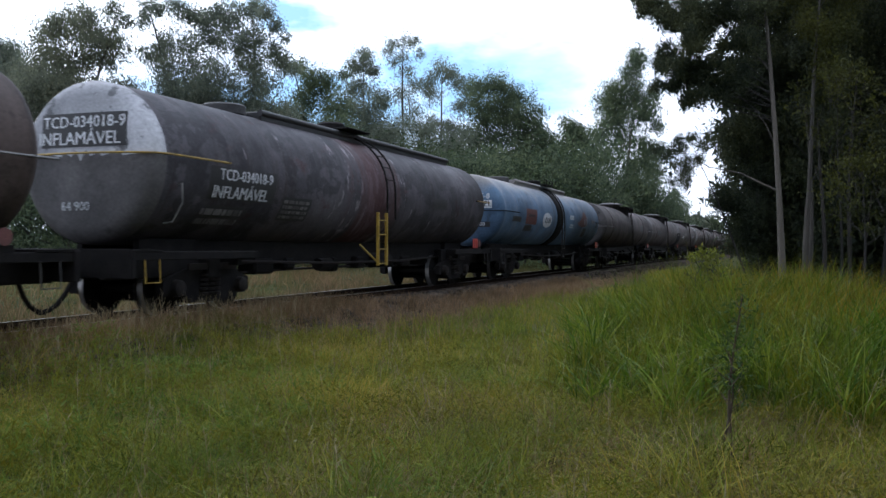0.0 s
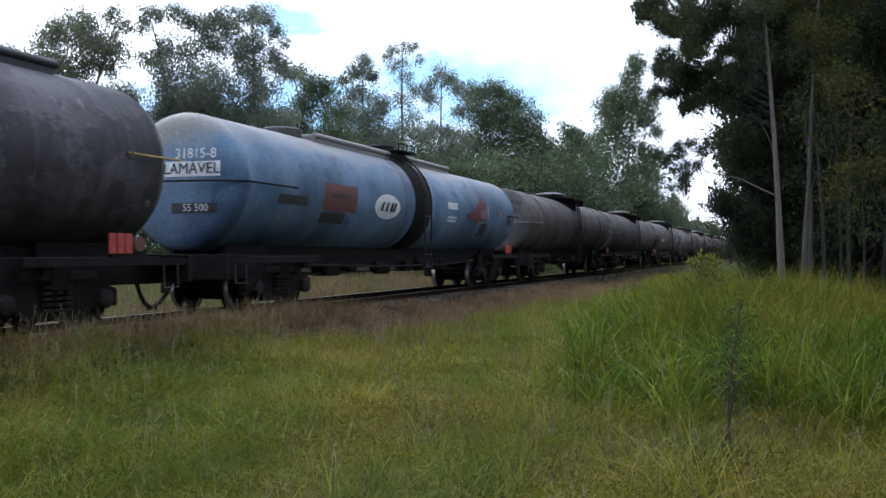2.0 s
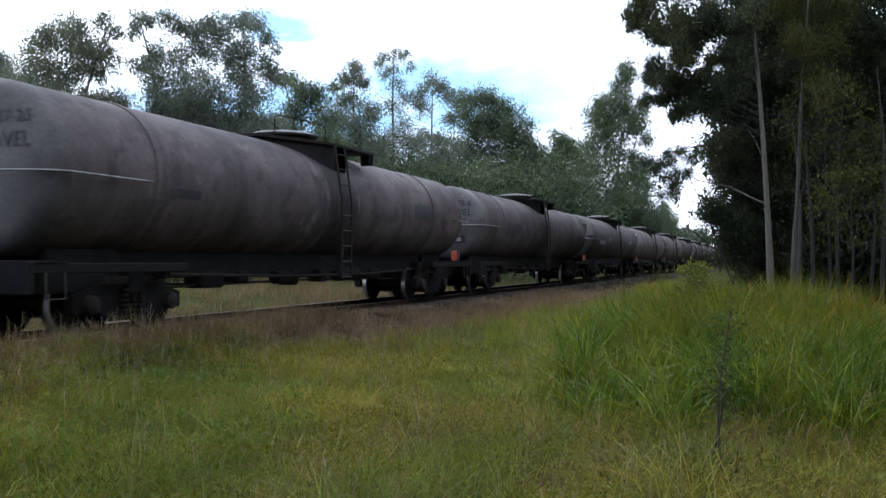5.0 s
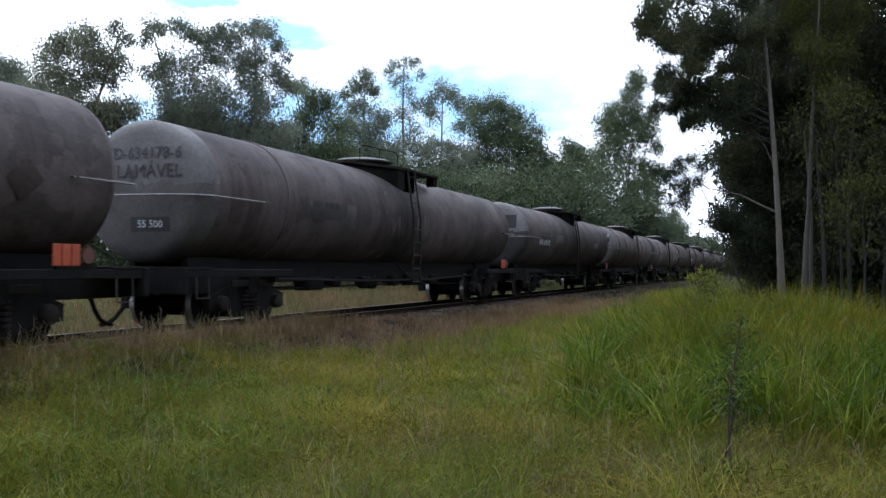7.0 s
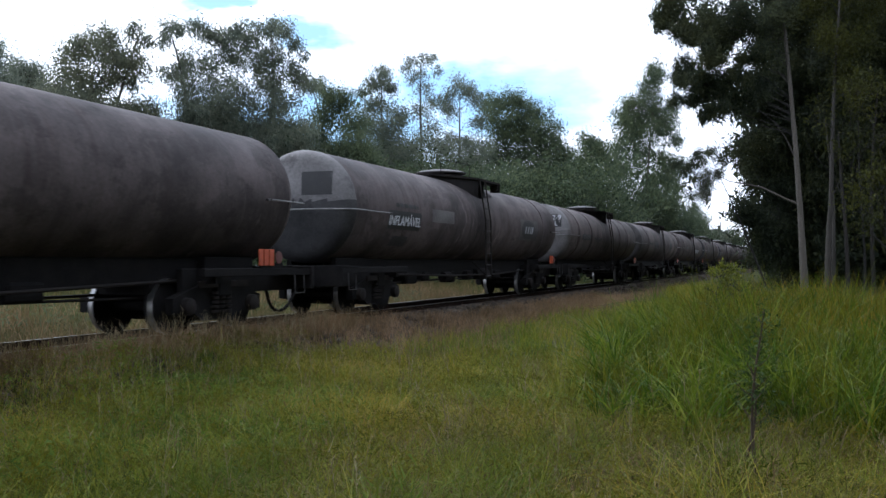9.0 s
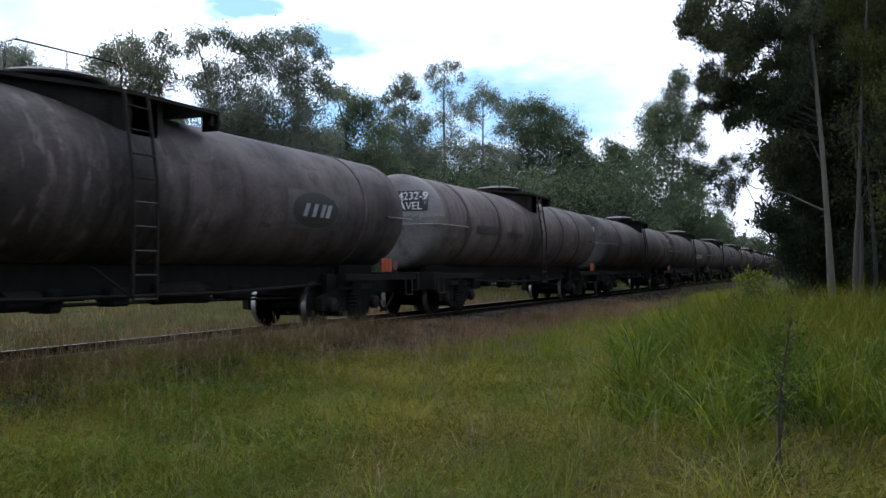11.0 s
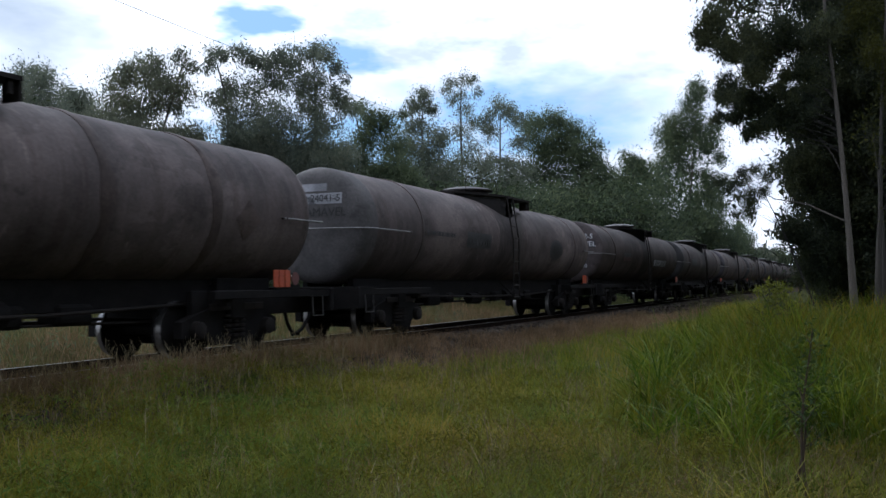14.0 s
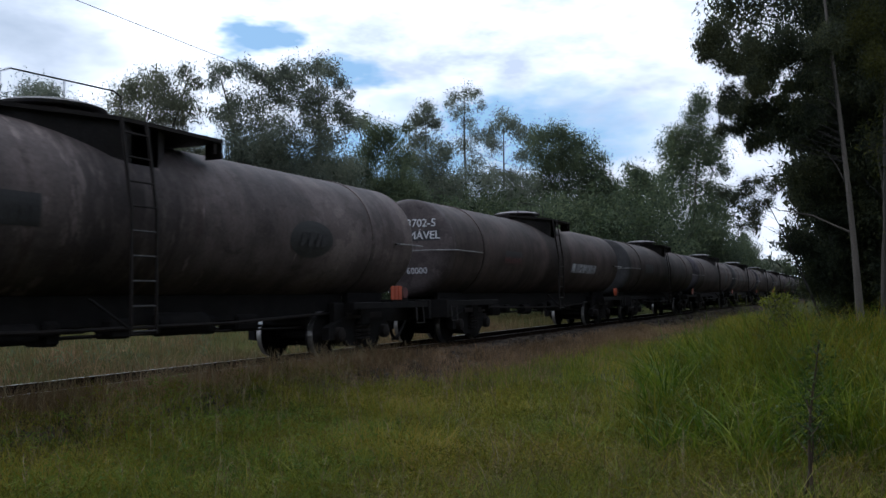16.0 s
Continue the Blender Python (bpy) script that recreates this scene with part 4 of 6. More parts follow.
        for y in (-0.33, 0.33):
            part("brake_beam", boxed(-0.6, 0.6, y - 0.04, y + 0.04, 0.28, 0.40, bevel=0.01), M_BLACK, bogie)

    # markings
    for what in spec.get("marks", ()):
        kind, *a = what
        if kind == "panel":
            plate("name_panel", *a)
        elif kind == "text":
            side_text(*a)
        elif kind == "cap_panel":
            cap_plate(*a)
        elif kind == "cap_text":
            cap_text(*a)
        elif kind == "bars":
            y, z, w, hgt, rows, material = a
            for r in range(rows):
                zz = z + hgt * (0.5 - (r + 0.5) / rows)
                y0 = y - w / 2
                while y0 < y + w / 2 - 0.05:
                    step = rng.uniform(0.08, 0.26)
                    y1 = min(y0 + step, y + w / 2)
                    plate("marking_bar", y0, y1 - 0.03, zz - hgt / rows * 0.3, zz + hgt / rows * 0.3, material, 0.012)
                    y0 = y1
        elif kind == "oval":
            y, z, ry, rz, ground_col, ink = a
            disc("emblem", y, z, ry, rz, ground_col, 0.008)
            for y0, z0, y1, z1 in ((-0.52, -0.36, -0.40, 0.36), (-0.16, -0.36, -0.04, 0.36), (0.20, -0.36, 0.32, 0.36), (0.46, -0.36, 0.58, 0.36)):
                bm = bmesh.new()
                level = abs(z1 - z0) < 0.1
                vs = [bm.verts.new(wrap(y + (yy + (0 if level else q * 0.085)) * ry, z + (zz + (q * 0.09 if level else 0)) * rz)(0.030)) for yy, zz, q in ((y0, z0, -1), (y0, z0, 1), (y1, z1, 1), (y1, z1, -1))]
                bm.faces.new(vs)
                part("emblem_stroke", bm, ink, car)
        elif kind == "sail":
            y, z = a
            bm = bmesh.new()
            n = 12
            rows = []
            for q in range(n + 1):
                u = q / n
                up = 0.02 + 0.52 * (u / 0.66) ** 1.8 if u < 0.66 else 0.54 - 0.62 * ((u - 0.66) / 0.34) ** 2.4
                down = -0.03 - 0.12 * math.sin(math.pi * u)
                rows.append([bm.verts.new(wrap(y - 1.1 + 2.05 * u, z + down + (up + 0.012 - down) * k / 6)(0.012)) for k in range(7)])
            for r0, r1 in zip(rows, rows[1:]):
                for k in range(6):
                    bm.faces.new((r0[k], r1[k], r1[k + 1], r0[k + 1]))
            part("painted_sail", bm, M_PANELRED, car, "faded rust-red painted sail shape")
            for q in range(4):
                disc("sail_stroke", y + 0.22 + 0.19 * q, z + 0.07 + 0.02 * q, 0.06, 0.12 + 0.03 * q, M_CAP, 0.018)
        elif kind == "diamond":
            y, z, r = a
            bm = bmesh.new()
            rows = [[bm.verts.new(wrap(y + q * (r - abs(k / 4) * r) * 0.98, z + k / 4 * r)(0.012)) for q in (-1, 0, 1)] for k in range(-4, 5)]
            for r0, r1 in zip(rows, rows[1:]):
                for k in range(2):
                    bm.faces.new((r0[k], r0[k + 1], r1[k + 1], r1[k]))
            bmesh.ops.remove_doubles(bm, verts=bm.verts, dist=0.001)
            part("warning_diamond", bm, M_TANKDARK, car)
    # warning plates at the trailing end
    if spec.get("plates", True):
        py0 = h - spec.get("plate_in", 0.85)
        for dy in (-0.15, 0.0, 0.15):
            part("warning_plate", boxed(1.17, 1.185, py0 + dy - 0.065, py0 + dy + 0.065, 0.98, 1.24, bevel=0.004), spec.get("plate_paint", M_ORANGE), car, "orange warning plate" if "plate_paint" not in spec else "red warning plate")
        bm = lathe_x(bmesh.new(), [(1.17, 0), (1.17, 0.10), (1.185, 0.10), (1.185, 0)], 20, py0 + 0.36, 1.11)
        part("reflector_disc", bm, M_PANELRED, car, "round faded red disc")
        part("plate_bracket", boxed(1.13, 1.17, py0 - 0.15, py0 + 0.50, 0.94, 1.02), M_BLACK, car)
    return car, wheels


INF = "INFLAM\u00c1VEL"
GREY_LABEL = "grimy grey-brown railway tank car with hatch deck"
SPECS = [
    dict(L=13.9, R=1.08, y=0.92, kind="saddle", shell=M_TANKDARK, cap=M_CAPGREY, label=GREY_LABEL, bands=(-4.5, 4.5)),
    dict(L=14.2, R=1.15, y=17.1, kind="walk", shell=M_RUSTY, cap=M_CAP, cap_low=M_CAPLOW, rail=M_YELLOW, rail_z=0.10, mark_drop=0.48, yellow=True, plate_paint=M_RED, walk=(-3.5, 5.9), ladder_y=0.4,
         label="sooty grey railway tank car with a white-topped end and yellow ladder", cap_label="flaking white paint over a grey lower half",
         marks=[("cap_panel", -0.70, 0.76, 0.20, 0.67, M_SOOT), ("cap_text", "TCD-034018-9", 0.03, 0.54, 0.228), ("cap_text", INF, -0.05, 0.31, 0.25), ("cap_text", "64 900", -0.1, -0.62, 0.18),
                ("panel", -5.95, -4.1, 0.02, 0.52, M_SOOT), ("text", "TCD-034018-9", -4.97, 0.40, 0.24), ("text", INF, -5.08, 0.13, 0.27), ("panel", -5.9, -4.9, -0.30, -0.08, M_SOOT), ("bars", -5.4, -0.28, 1.1, 0.36, 2, M_CAPMID),
                ("panel", -3.8, -2.8, -0.28, 0.16, M_SOOT), ("bars", -3.3, -0.06, 0.9, 0.38, 4, M_CAPMID), ("panel", 3.2, 4.1, 0.25, 0.5, M_SOOT)]),
    dict(L=15.3, R=1.12, y=33.9, kind="blue", shell=M_BLUE, cap=M_BLUE, hoop=True, saddle_band=True, walk=(-4.2, 3.4), ladder_y=0.0, rail=M_BLACK, rail_z=-0.02,
         label="sooty blue railway tank car with a black middle band and ladder", cap_label="sooty blue dished end",
         marks=[("cap_panel", -0.45, 0.80, 0.06, 0.30, M_WHITE), ("cap_text", "31815-8", 0.35, 0.42, 0.23), ("cap_text", INF, 0.08, 0.18, 0.25, M_SOOT), ("cap_panel", -0.1, 0.75, -0.52, -0.36, M_SOOT), ("cap_text", "55 500", 0.35, -0.44, 0.17),
                ("panel", -6.6, -5.6, -0.05, 0.12, M_SOOT), ("panel", -5.0, -3.6, -0.10, 0.42, M_PANELRED), ("panel", -5.0, -4.0, -0.35, -0.14, M_SOOT), ("bars", -4.3, 0.2, 0.8, 0.14, 1, M_SOOT),
                ("oval", -2.1, 0.10, 0.66, 0.27, M_WHITE, M_SOOT), ("bars", 2.0, 0.32, 0.8, 0.28, 1, M_WHITE), ("bars", 2.0, -0.02, 0.7, 0.18, 2, M_WHITE),
                ("panel", 4.4, 5.05, -0.46, -0.06, M_SOOT), ("sail", 4.16, 0.13), ("bars", 6.35, 0.26, 0.8, 0.22, 1, M_CAPMID), ("panel", 7.0, 7.25, 0.0, 0.24, M_SOOT)]),
    dict(L=14.8, R=1.10, y=51.3, kind="saddle", shell=M_TANK, cap=M_PATCH, label=GREY_LABEL, bands=(-5.6, 5.2), dark_bands=False,
         marks=[("cap_text", INF, 0.05, 0.30, 0.26, M_SOOT), ("cap_text", "TCD-634057-25", 0.05, 0.58, 0.22, M_SOOT), ("panel", -5.2, -4.6, 0.0, 0.14, M_SOOT), ("diamond", 6.0, 0.1, 0.28), ("panel", 3.9, 5.0, 0.1, 0.45, M_SOOT)]),
    dict(L=15.8, R=1.09, y=68.6, deck=1.92, cap_in=0.34, kind="saddle", shell=M_TANK, cap=M_CAPMID, cap_low=M_PATCH, label=GREY_LABEL + " and white end", bands=(-5.5,), dark_bands=False,
         marks=[("cap_text", "TCD-634178-6", 0.0, 0.55, 0.25, M_SOOT), ("cap_text", INF, 0.0, 0.28, 0.28, M_SOOT), ("cap_panel", -0.1, 0.6, -0.62, -0.40, M_SOOT), ("cap_text", "55 500", 0.25, -0.51, 0.16),
                ("panel", -3.3, -2.9, -0.1, 0.35, M_PATCH), ("panel", -4.9, -3.5, 0.02, 0.34, M_SOOT), ("bars", -4.2, 0.2, 1.2, 0.34, 2, M_CAPGREY)]),
    dict(L=15.1, R=1.10, y=86.3, kind="saddle", shell=M_TANK, cap=M_CAPMID, cap_low=M_CAPGREY, label=GREY_LABEL + " and dark emblem", bands=(6.0,), dark_bands=False,
         marks=[("cap_panel", 0.1, 0.75, 0.2, 0.65, M_SOOT), ("panel", -5.95, -4.25, -0.14, 0.26, M_SOOT), ("text", INF, -5.1, 0.04, 0.29), ("bars", -5.0, 0.38, 1.2, 0.14, 1, M_CAPGREY), ("panel", -5.5, -4.7, -0.54, -0.29, M_SOOT),
                ("panel", -3.6, -2.2, 0.1, 0.40, M_PATCH), ("panel", 3.4, 5.3, -0.16, 0.48, M_PATCH), ("oval", 4.25, 0.16, 0.72, 0.30, M_SOOT, M_CAP)]),
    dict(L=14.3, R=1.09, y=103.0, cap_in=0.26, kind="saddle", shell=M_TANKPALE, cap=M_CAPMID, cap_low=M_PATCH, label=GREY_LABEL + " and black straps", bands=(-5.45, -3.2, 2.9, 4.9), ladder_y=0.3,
         marks=[("cap_panel", -0.75, 0.85, 0.22, 0.68, M_SOOT), ("cap_text", "TCD*634232-9", 0.05, 0.555, 0.25), ("cap_text", INF, 0.0, 0.33, 0.25),
                ("panel", -4.95, -3.35, 0.05, 0.27, M_SOOT), ("text", "TCD 634232-9", -4.15, 0.16, 0.19, M_CAPMID), ("text", INF, -1.95, 0.10, 0.26, M_SOOT), ("diamond", 5.6, 0.1, 0.3)]),
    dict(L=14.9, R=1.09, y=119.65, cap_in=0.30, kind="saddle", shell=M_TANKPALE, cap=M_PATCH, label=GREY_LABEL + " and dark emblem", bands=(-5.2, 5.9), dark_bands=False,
         marks=[("cap_panel", -0.6, 0.62, 0.38, 0.58, M_CAP), ("cap_panel", -0.45, 0.30, 0.62, 0.76, M_CAP), ("cap_text", "TCD 24041-5", 0.05, 0.48, 0.19, M_SOOT), ("cap_text", INF, 0.05, 0.22, 0.23, M_SOOT),
                ("bars", -4.3, 0.22, 1.5, 0.15, 1, M_CAPGREY), ("panel", -2.9, -1.4, -0.02, 0.34, M_SOOT), ("text", INF, -2.2, 0.10, 0.26, M_CAPGREY), ("oval", 3.9, 0.12, 0.62, 0.30, M_SOOT, M_CAPGREY)]),
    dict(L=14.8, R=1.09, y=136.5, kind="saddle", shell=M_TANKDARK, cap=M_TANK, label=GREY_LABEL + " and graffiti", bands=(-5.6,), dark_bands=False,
         marks=[("cap_panel", 0.0, 0.85, 0.14, 0.36, M_SOOT), ("cap_text", "63702-5", 0.35, 0.52, 0.25), ("cap_text", INF, 0.15, 0.25, 0.25), ("cap_text", "60000", 0.3, -0.52, 0.2),
                ("panel", -4.2, -3.0, 0.0, 0.30, M_SOOT), ("text", INF, -3.6, 0.06, 0.22, M_PANELRED), ("bars", 3.0, 0.0, 2.8, 0.46, 1, M_CAP)]),
]
PITCH = 16.8
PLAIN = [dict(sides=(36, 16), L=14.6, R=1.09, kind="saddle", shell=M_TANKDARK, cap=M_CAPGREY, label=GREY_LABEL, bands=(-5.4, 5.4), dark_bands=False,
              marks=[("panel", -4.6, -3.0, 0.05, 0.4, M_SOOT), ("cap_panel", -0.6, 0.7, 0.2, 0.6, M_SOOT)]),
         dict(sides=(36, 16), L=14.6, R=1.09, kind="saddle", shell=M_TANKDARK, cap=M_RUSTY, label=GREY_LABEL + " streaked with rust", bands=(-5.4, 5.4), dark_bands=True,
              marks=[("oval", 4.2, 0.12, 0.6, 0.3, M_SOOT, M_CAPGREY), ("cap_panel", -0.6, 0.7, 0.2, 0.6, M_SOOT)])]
CARS = []
for i, spec in enumerate(SPECS):
    spec["seed"] = i
    car, wheels = tank_car(spec)
    car.location = (TRACK_X, spec["y"], 0)
    CARS.append((car, spec["y"], wheels))
plain = []
for i, spec in enumerate(PLAIN):
    spec["seed"] = 50 + i
    plain.append(tank_car(spec)[0])
for i in range(15):
    y = 136.5 + PITCH * (i + 1)
    car = plain[i] if i < 2 else copy_thing(plain[i % 2], pose(TRACK_X, y, 0))
    car.location = (TRACK_X, y, 0)
    CARS.append((car, y, [o for o in car.children_recursive if o.name.startswith("wheelset")]))


# ---- trees ----
def leaf_cloud(rng, centres, radii, count, size, droop=0.5, squash=0.8):
    """Small pointed leaves gathered loosely round many small centres."""
    n = len(centres)
    pick = rng.integers(0, n, count)
    o = rng.normal(0, 1, (count, 3))
    ln = np.linalg.norm(o, axis=1)[:, None]
    o *= np.minimum(1.0, 1.7 / ln)
    uneven = rng.uniform(0.55, 1.3, (n, 3)) * np.array([1, 1, squash])
    o = o * 0.68 * (radii[:, None] * uneven)[pick]
    c = centres[pick] + o
    d = rng.normal(0, 1, (count, 3))
    d[:, 2] -= droop * 1.6
    d /= np.linalg.norm(d, axis=1)[:, None]
    s = np.cross(d, rng.normal(0, 1, (count, 3)))
    s /= np.linalg.norm(s, axis=1)[:, None] + 1e-9
    ln = size * rng.uniform(0.6, 1.4, count)[:, None]
    w = ln * 0.22
    return np.stack([c - s * w, c + s * w, c + d * ln], 1)


def tree(seed, height, width, base=0.35, leaves=5000, leaf=0.20, bark=M_BARK, green=M_LEAF, trunk_r=0.15, lean=(0, 0), limbs=9, tufts=9, tuft_r=0.75, droop=0.5, label="", name="tree", shape=1.0, twigs=True, skirt=0):
    """A tapered trunk, limbs that fork into twigs, and loose leaves along the twigs."""
    rng = np.random.default_rng(seed)
    t = new(name)
    tagged(t, label, "tree")
    line = [Vector((lean[0] * u ** 1.3 + 0.011 * height * math.sin(5 * u + seed), lean[1] * u ** 1.3 + 0.011 * height * math.cos(4 * u + seed), height * 0.94 * u - 0.25 * (u == 0))) for u in [i / 10 for i in range(11)]]
    bm = tube(bmesh.new(), line, [trunk_r * (1.25 if i == 0 else 1) * (1 - 0.86 * i / 10) for i in range(11)], 9)
    smooth(part("trunk", bm, bark, t), 1.2)
    centres, radii = [], []

    def fork(bm, p, mid, end, r, count, low):
        reach = (end - p).length
        way = (end - p).normalized()
        for q in range(count):
            w = low + (1 - low) * (q + rng.uniform(0, 1)) / count
            root = p.lerp(mid, w * 2) if w < 0.5 else mid.lerp(end, w * 2 - 1)
            out = Vector(rng.normal(0, 1, 3))
            out.z = abs(out.z) * 0.6 - 0.1
            ln = (0.55 * reach * (1.15 - 0.55 * w) + 0.12 * height ** 0.5) * rng.uniform(0.6, 1.25)
            tip = root + (way * 0.55 + out.normalized() * 0.85).normalized() * ln
            bend = root.lerp(tip, 0.55) + Vector((0, 0, 0.10 * ln))
            if twigs:
                tube(bm, [root, bend, tip], [max(0.007, r * 0.32 * (1.1 - 0.7 * w)), max(0.005, r * 0.18 * (1.1 - 0.7 * w)), 0.004], 3)
            for f in (0.45, 0.75, 1.0):
                c = (root.lerp(bend, f / 0.55) if f < 0.55 else bend.lerp(tip, (f - 0.55) / 0.45)) + Vector(rng.normal(0, 1, 3)) * 0.20 * ln
                centres.append(tuple(c))
                radii.append(tuft_r * rng.uniform(0.35, 0.95) * (0.75 + 0.35 * f))

    for k in range(limbs):
        bm = bmesh.new()
        u = base + (0.97 - base) * ((k + 0.5) / limbs)
        i = min(int(u * 10), 9)
        p = line[i].lerp(line[i + 1], u * 10 - i)
        ang = k * 2.4 + rng.uniform(-0.5, 0.5)
        v = (u - base) / (1 - base)
        prof = (math.sin(math.pi * min(1.0, 0.12 + 0.88 * v) ** (0.75 * shape)) * 0.8 + 0.25 * (1 - v)) + 0.12
        reach = width / 2 * prof * rng.uniform(0.8, 1.15)
        rise = reach * rng.uniform(0.35, 0.95) + 0.05 * height * (1 - v)
        end = p + Vector((math.cos(ang) * reach, math.sin(ang) * reach, rise))
        mid = p.lerp(end, 0.5) + Vector((0, 0, -0.10 * reach))
        r = trunk_r * (1 - 0.86 * u) * 0.55
        tube(bm, [p, mid, end], [r, r * 0.6, r * 0.2], 4)
        fork(bm, p, mid, end, r, tufts, 0.25)
        smooth(part("limb", bm, bark, t), 1.2)
    for q in range(skirt):
        an, far = rng.uniform(0, 2 * np.pi), 0.5 * width * rng.uniform(0.1, 1.0) ** 0.5
        centres.append((far * math.cos(an), far * math.sin(an), height * rng.uniform(0.03, 0.30)))
        radii.append(tuft_r * rng.uniform(0.6, 1.0))
    for q in range(2 * tufts):
        o = rng.normal(0, 1, 3) * np.array([0.06 * width, 0.06 * width, 0.03 * height])
        centres.append(tuple(np.array(line[-1]) + o))
        radii.append(tuft_r * rng.uniform(0.35, 0.8))
    rows = leaf_cloud(rng, np.array(centres), np.array(radii), leaves, leaf, droop)
    leaves_mesh("crown", rows, green, t)
    return t


def from_eye(azimuth, distance):
    a = radians(azimuth)
    return distance * math.sin(a), distance * math.cos(a)


def plant(t, azimuth, distance, turn=0):
    x, y = from_eye(azimuth, distance)
    t.location = (x, y, ground_z(x, y) - 0.03)
    t.rotation_euler = (0, 0, radians(turn))
    return t


def spot(azimuth, elevation, distance):
    """A point seen from the eye's place under a heading and a height in degrees, at a level distance."""
    x, y = from_eye(azimuth, distance)
    return Vector((x, y, EYE[2] + distance * math.tan(radians(elevation))))


def gum(seed, azimuth, distance, boughs, leaf=0.10, dense=1.0, green=M_LEAF, bark=M_BARK, trunk_r=0.16, label="", fill=0, droop=0.9, stem=(), clear=0.30, extra=()):
    """A tree with one limb to each of its boughs; a bough is (heading, height, half width) in degrees from the eye.
    Its twigs spread from the limb's end and carry hanging tufts of narrow leaves with gaps between them."""
    rng = np.random.default_rng(seed)
    x, y = from_eye(azimuth, distance)
    foot = Vector((x, y, ground_z(x, y) - 0.1))
    t = new("tree")
    tagged(t, label, "tree")
    deg = math.tan(radians(1.0)) * distance
    masses = [(spot(a, e, distance + rng.uniform(-1.0, 1.0) * min(1.5 * r, 1.2) * deg) - foot, r * deg * 1.22) for a, e, r in boughs]
    lowest = min(e - r for _, e, r in boughs)
    left, right = min(a for a, _, _ in boughs), max(a for a, _, _ in boughs)
    floor_el = min(lowest - 0.4, math.degrees(math.atan(0.22 * math.sin(radians(abs(azimuth))))) - 0.3)
    for q in range(fill):
        e = lowest - (lowest - floor_el) * (q + 0.5) / fill
        masses.append((spot(rng.uniform(left - 0.3, right + 0.3), e, distance + rng.uniform(-1.5, 1.5)) - foot, rng.uniform(1.0, 1.5) * deg))
    top = max(masses, key=lambda m: m[0].z)[0]
    if stem:
        line = [Vector((0, 0, -0.1))] + [spot(a, e, distance) - foot for a, e in stem]
    else:
        mean = sum((m[0] for m in masses), Vector()) / len(masses)
        line = []
        for i in range(11):
            u = i / 10
            lean = mean * (u * 0.9) * (1 - u) + top * u * u
            line.append(Vector((lean.x + 0.10 * math.sin(5 * u + seed) * u, lean.y + 0.10 * math.cos(4 * u + seed) * u, top.z * 0.97 * u)))
    n = len(line)
    smooth(part("trunk", tube(bmesh.new(), line, [trunk_r * (1.3 if i == 0 else 1) * (1 - 0.84 * i / (n - 1)) for i in range(n)], 9), bark, t), 1.2)

    def on_trunk(z):
        for p, q in zip(line, line[1:]):
            if q.z >= z:
                w = (z - p.z) / max(q.z - p.z, 1e-4)
                return p.lerp(q, max(0.0, w)), w
        return line[-1], 1.0

    centres, radii = [], []
    for c, r in masses:
        root, _ = on_trunk(max(clear * top.z, c.z - 0.55 * r - rng.uniform(0.15, 0.45) * (c - on_trunk(c.z)[0]).length))
        bm = bmesh.new()
        reach = (c - root).length
        mid = root.lerp(c, 0.5) + Vector((rng.normal(0, 0.06) * reach, rng.normal(0, 0.06) * reach, rng.uniform(0.02, 0.18) * reach))
        thick = max(0.012, trunk_r * 0.26 * (1 - 0.7 * root.z / top.z))
        tube(bm, [root, mid, c], [thick, thick * 0.65, thick * 0.3], 5)
        shoots = int(12 + 7 * min(r, 2.0))
        for q in range(shoots):
            way = rng.normal(0, 1, 3)
            way /= np.linalg.norm(way)
            tip = c + Vector(way * np.array([1.0, 1.0, 0.85])) * r * rng.uniform(0.30, 1.12)
            knee = (c if q % 3 else mid.lerp(c, 0.6)).lerp(tip, 0.6) + Vector((0, 0, 0.14 * r))
            tube(bm, [c if q % 3 else mid.lerp(c, 0.6), knee, tip], [thick * 0.28, thick * 0.2, 0.004], 3)
            for w in (0.55, 1.0):
                hang = knee.lerp(tip, w) + Vector((rng.normal(0, 0.06 * r), rng.normal(0, 0.06 * r), -0.10 * r))
                centres.append(tuple(hang))
                radii.append(r * rng.uniform(0.26, 0.60))
        centres.append(tuple(c.lerp(mid, rng.uniform(0, 0.5))))
        radii.append(r * 0.92)
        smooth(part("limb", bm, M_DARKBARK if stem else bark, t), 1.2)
    for line_to, thick in extra:
        pts = [spot(a, e, distance) - foot for a, e in line_to]
        smooth(part("limb", tube(bmesh.new(), pts, [thick * (1 - 0.8 * i / (len(pts) - 1)) for i in range(len(pts))], 6), bark, t), 1.2)
    area = sum(math.pi * r * r for _, r in masses)
    count = int(dense * 3.0 * area / (0.22 * leaf * leaf))
    radii = np.array(radii)
    weight = radii ** 1.8 / (radii ** 1.8).sum()
    pick = rng.choice(len(radii), count, p=weight)
    o = rng.normal(0, 1, (count, 3))
    o *= np.minimum(0.58, 1.5 / np.linalg.norm(o, axis=1)[:, None])
    p = np.array(centres)[pick] + o * (radii[:, None] * rng.uniform(0.6, 1.25, (len(radii), 3)) * np.array([1, 1, 1.15]))[pick]
    d = rng.normal(0, 1, (count, 3))
    d[:, 2] -= droop * 1.6
    d /= np.linalg.norm(d, axis=1)[:, None]
    s = np.cross(d, rng.normal(0, 1, (count, 3)))
    s /= np.linalg.norm(s, axis=1)[:, None] + 1e-9
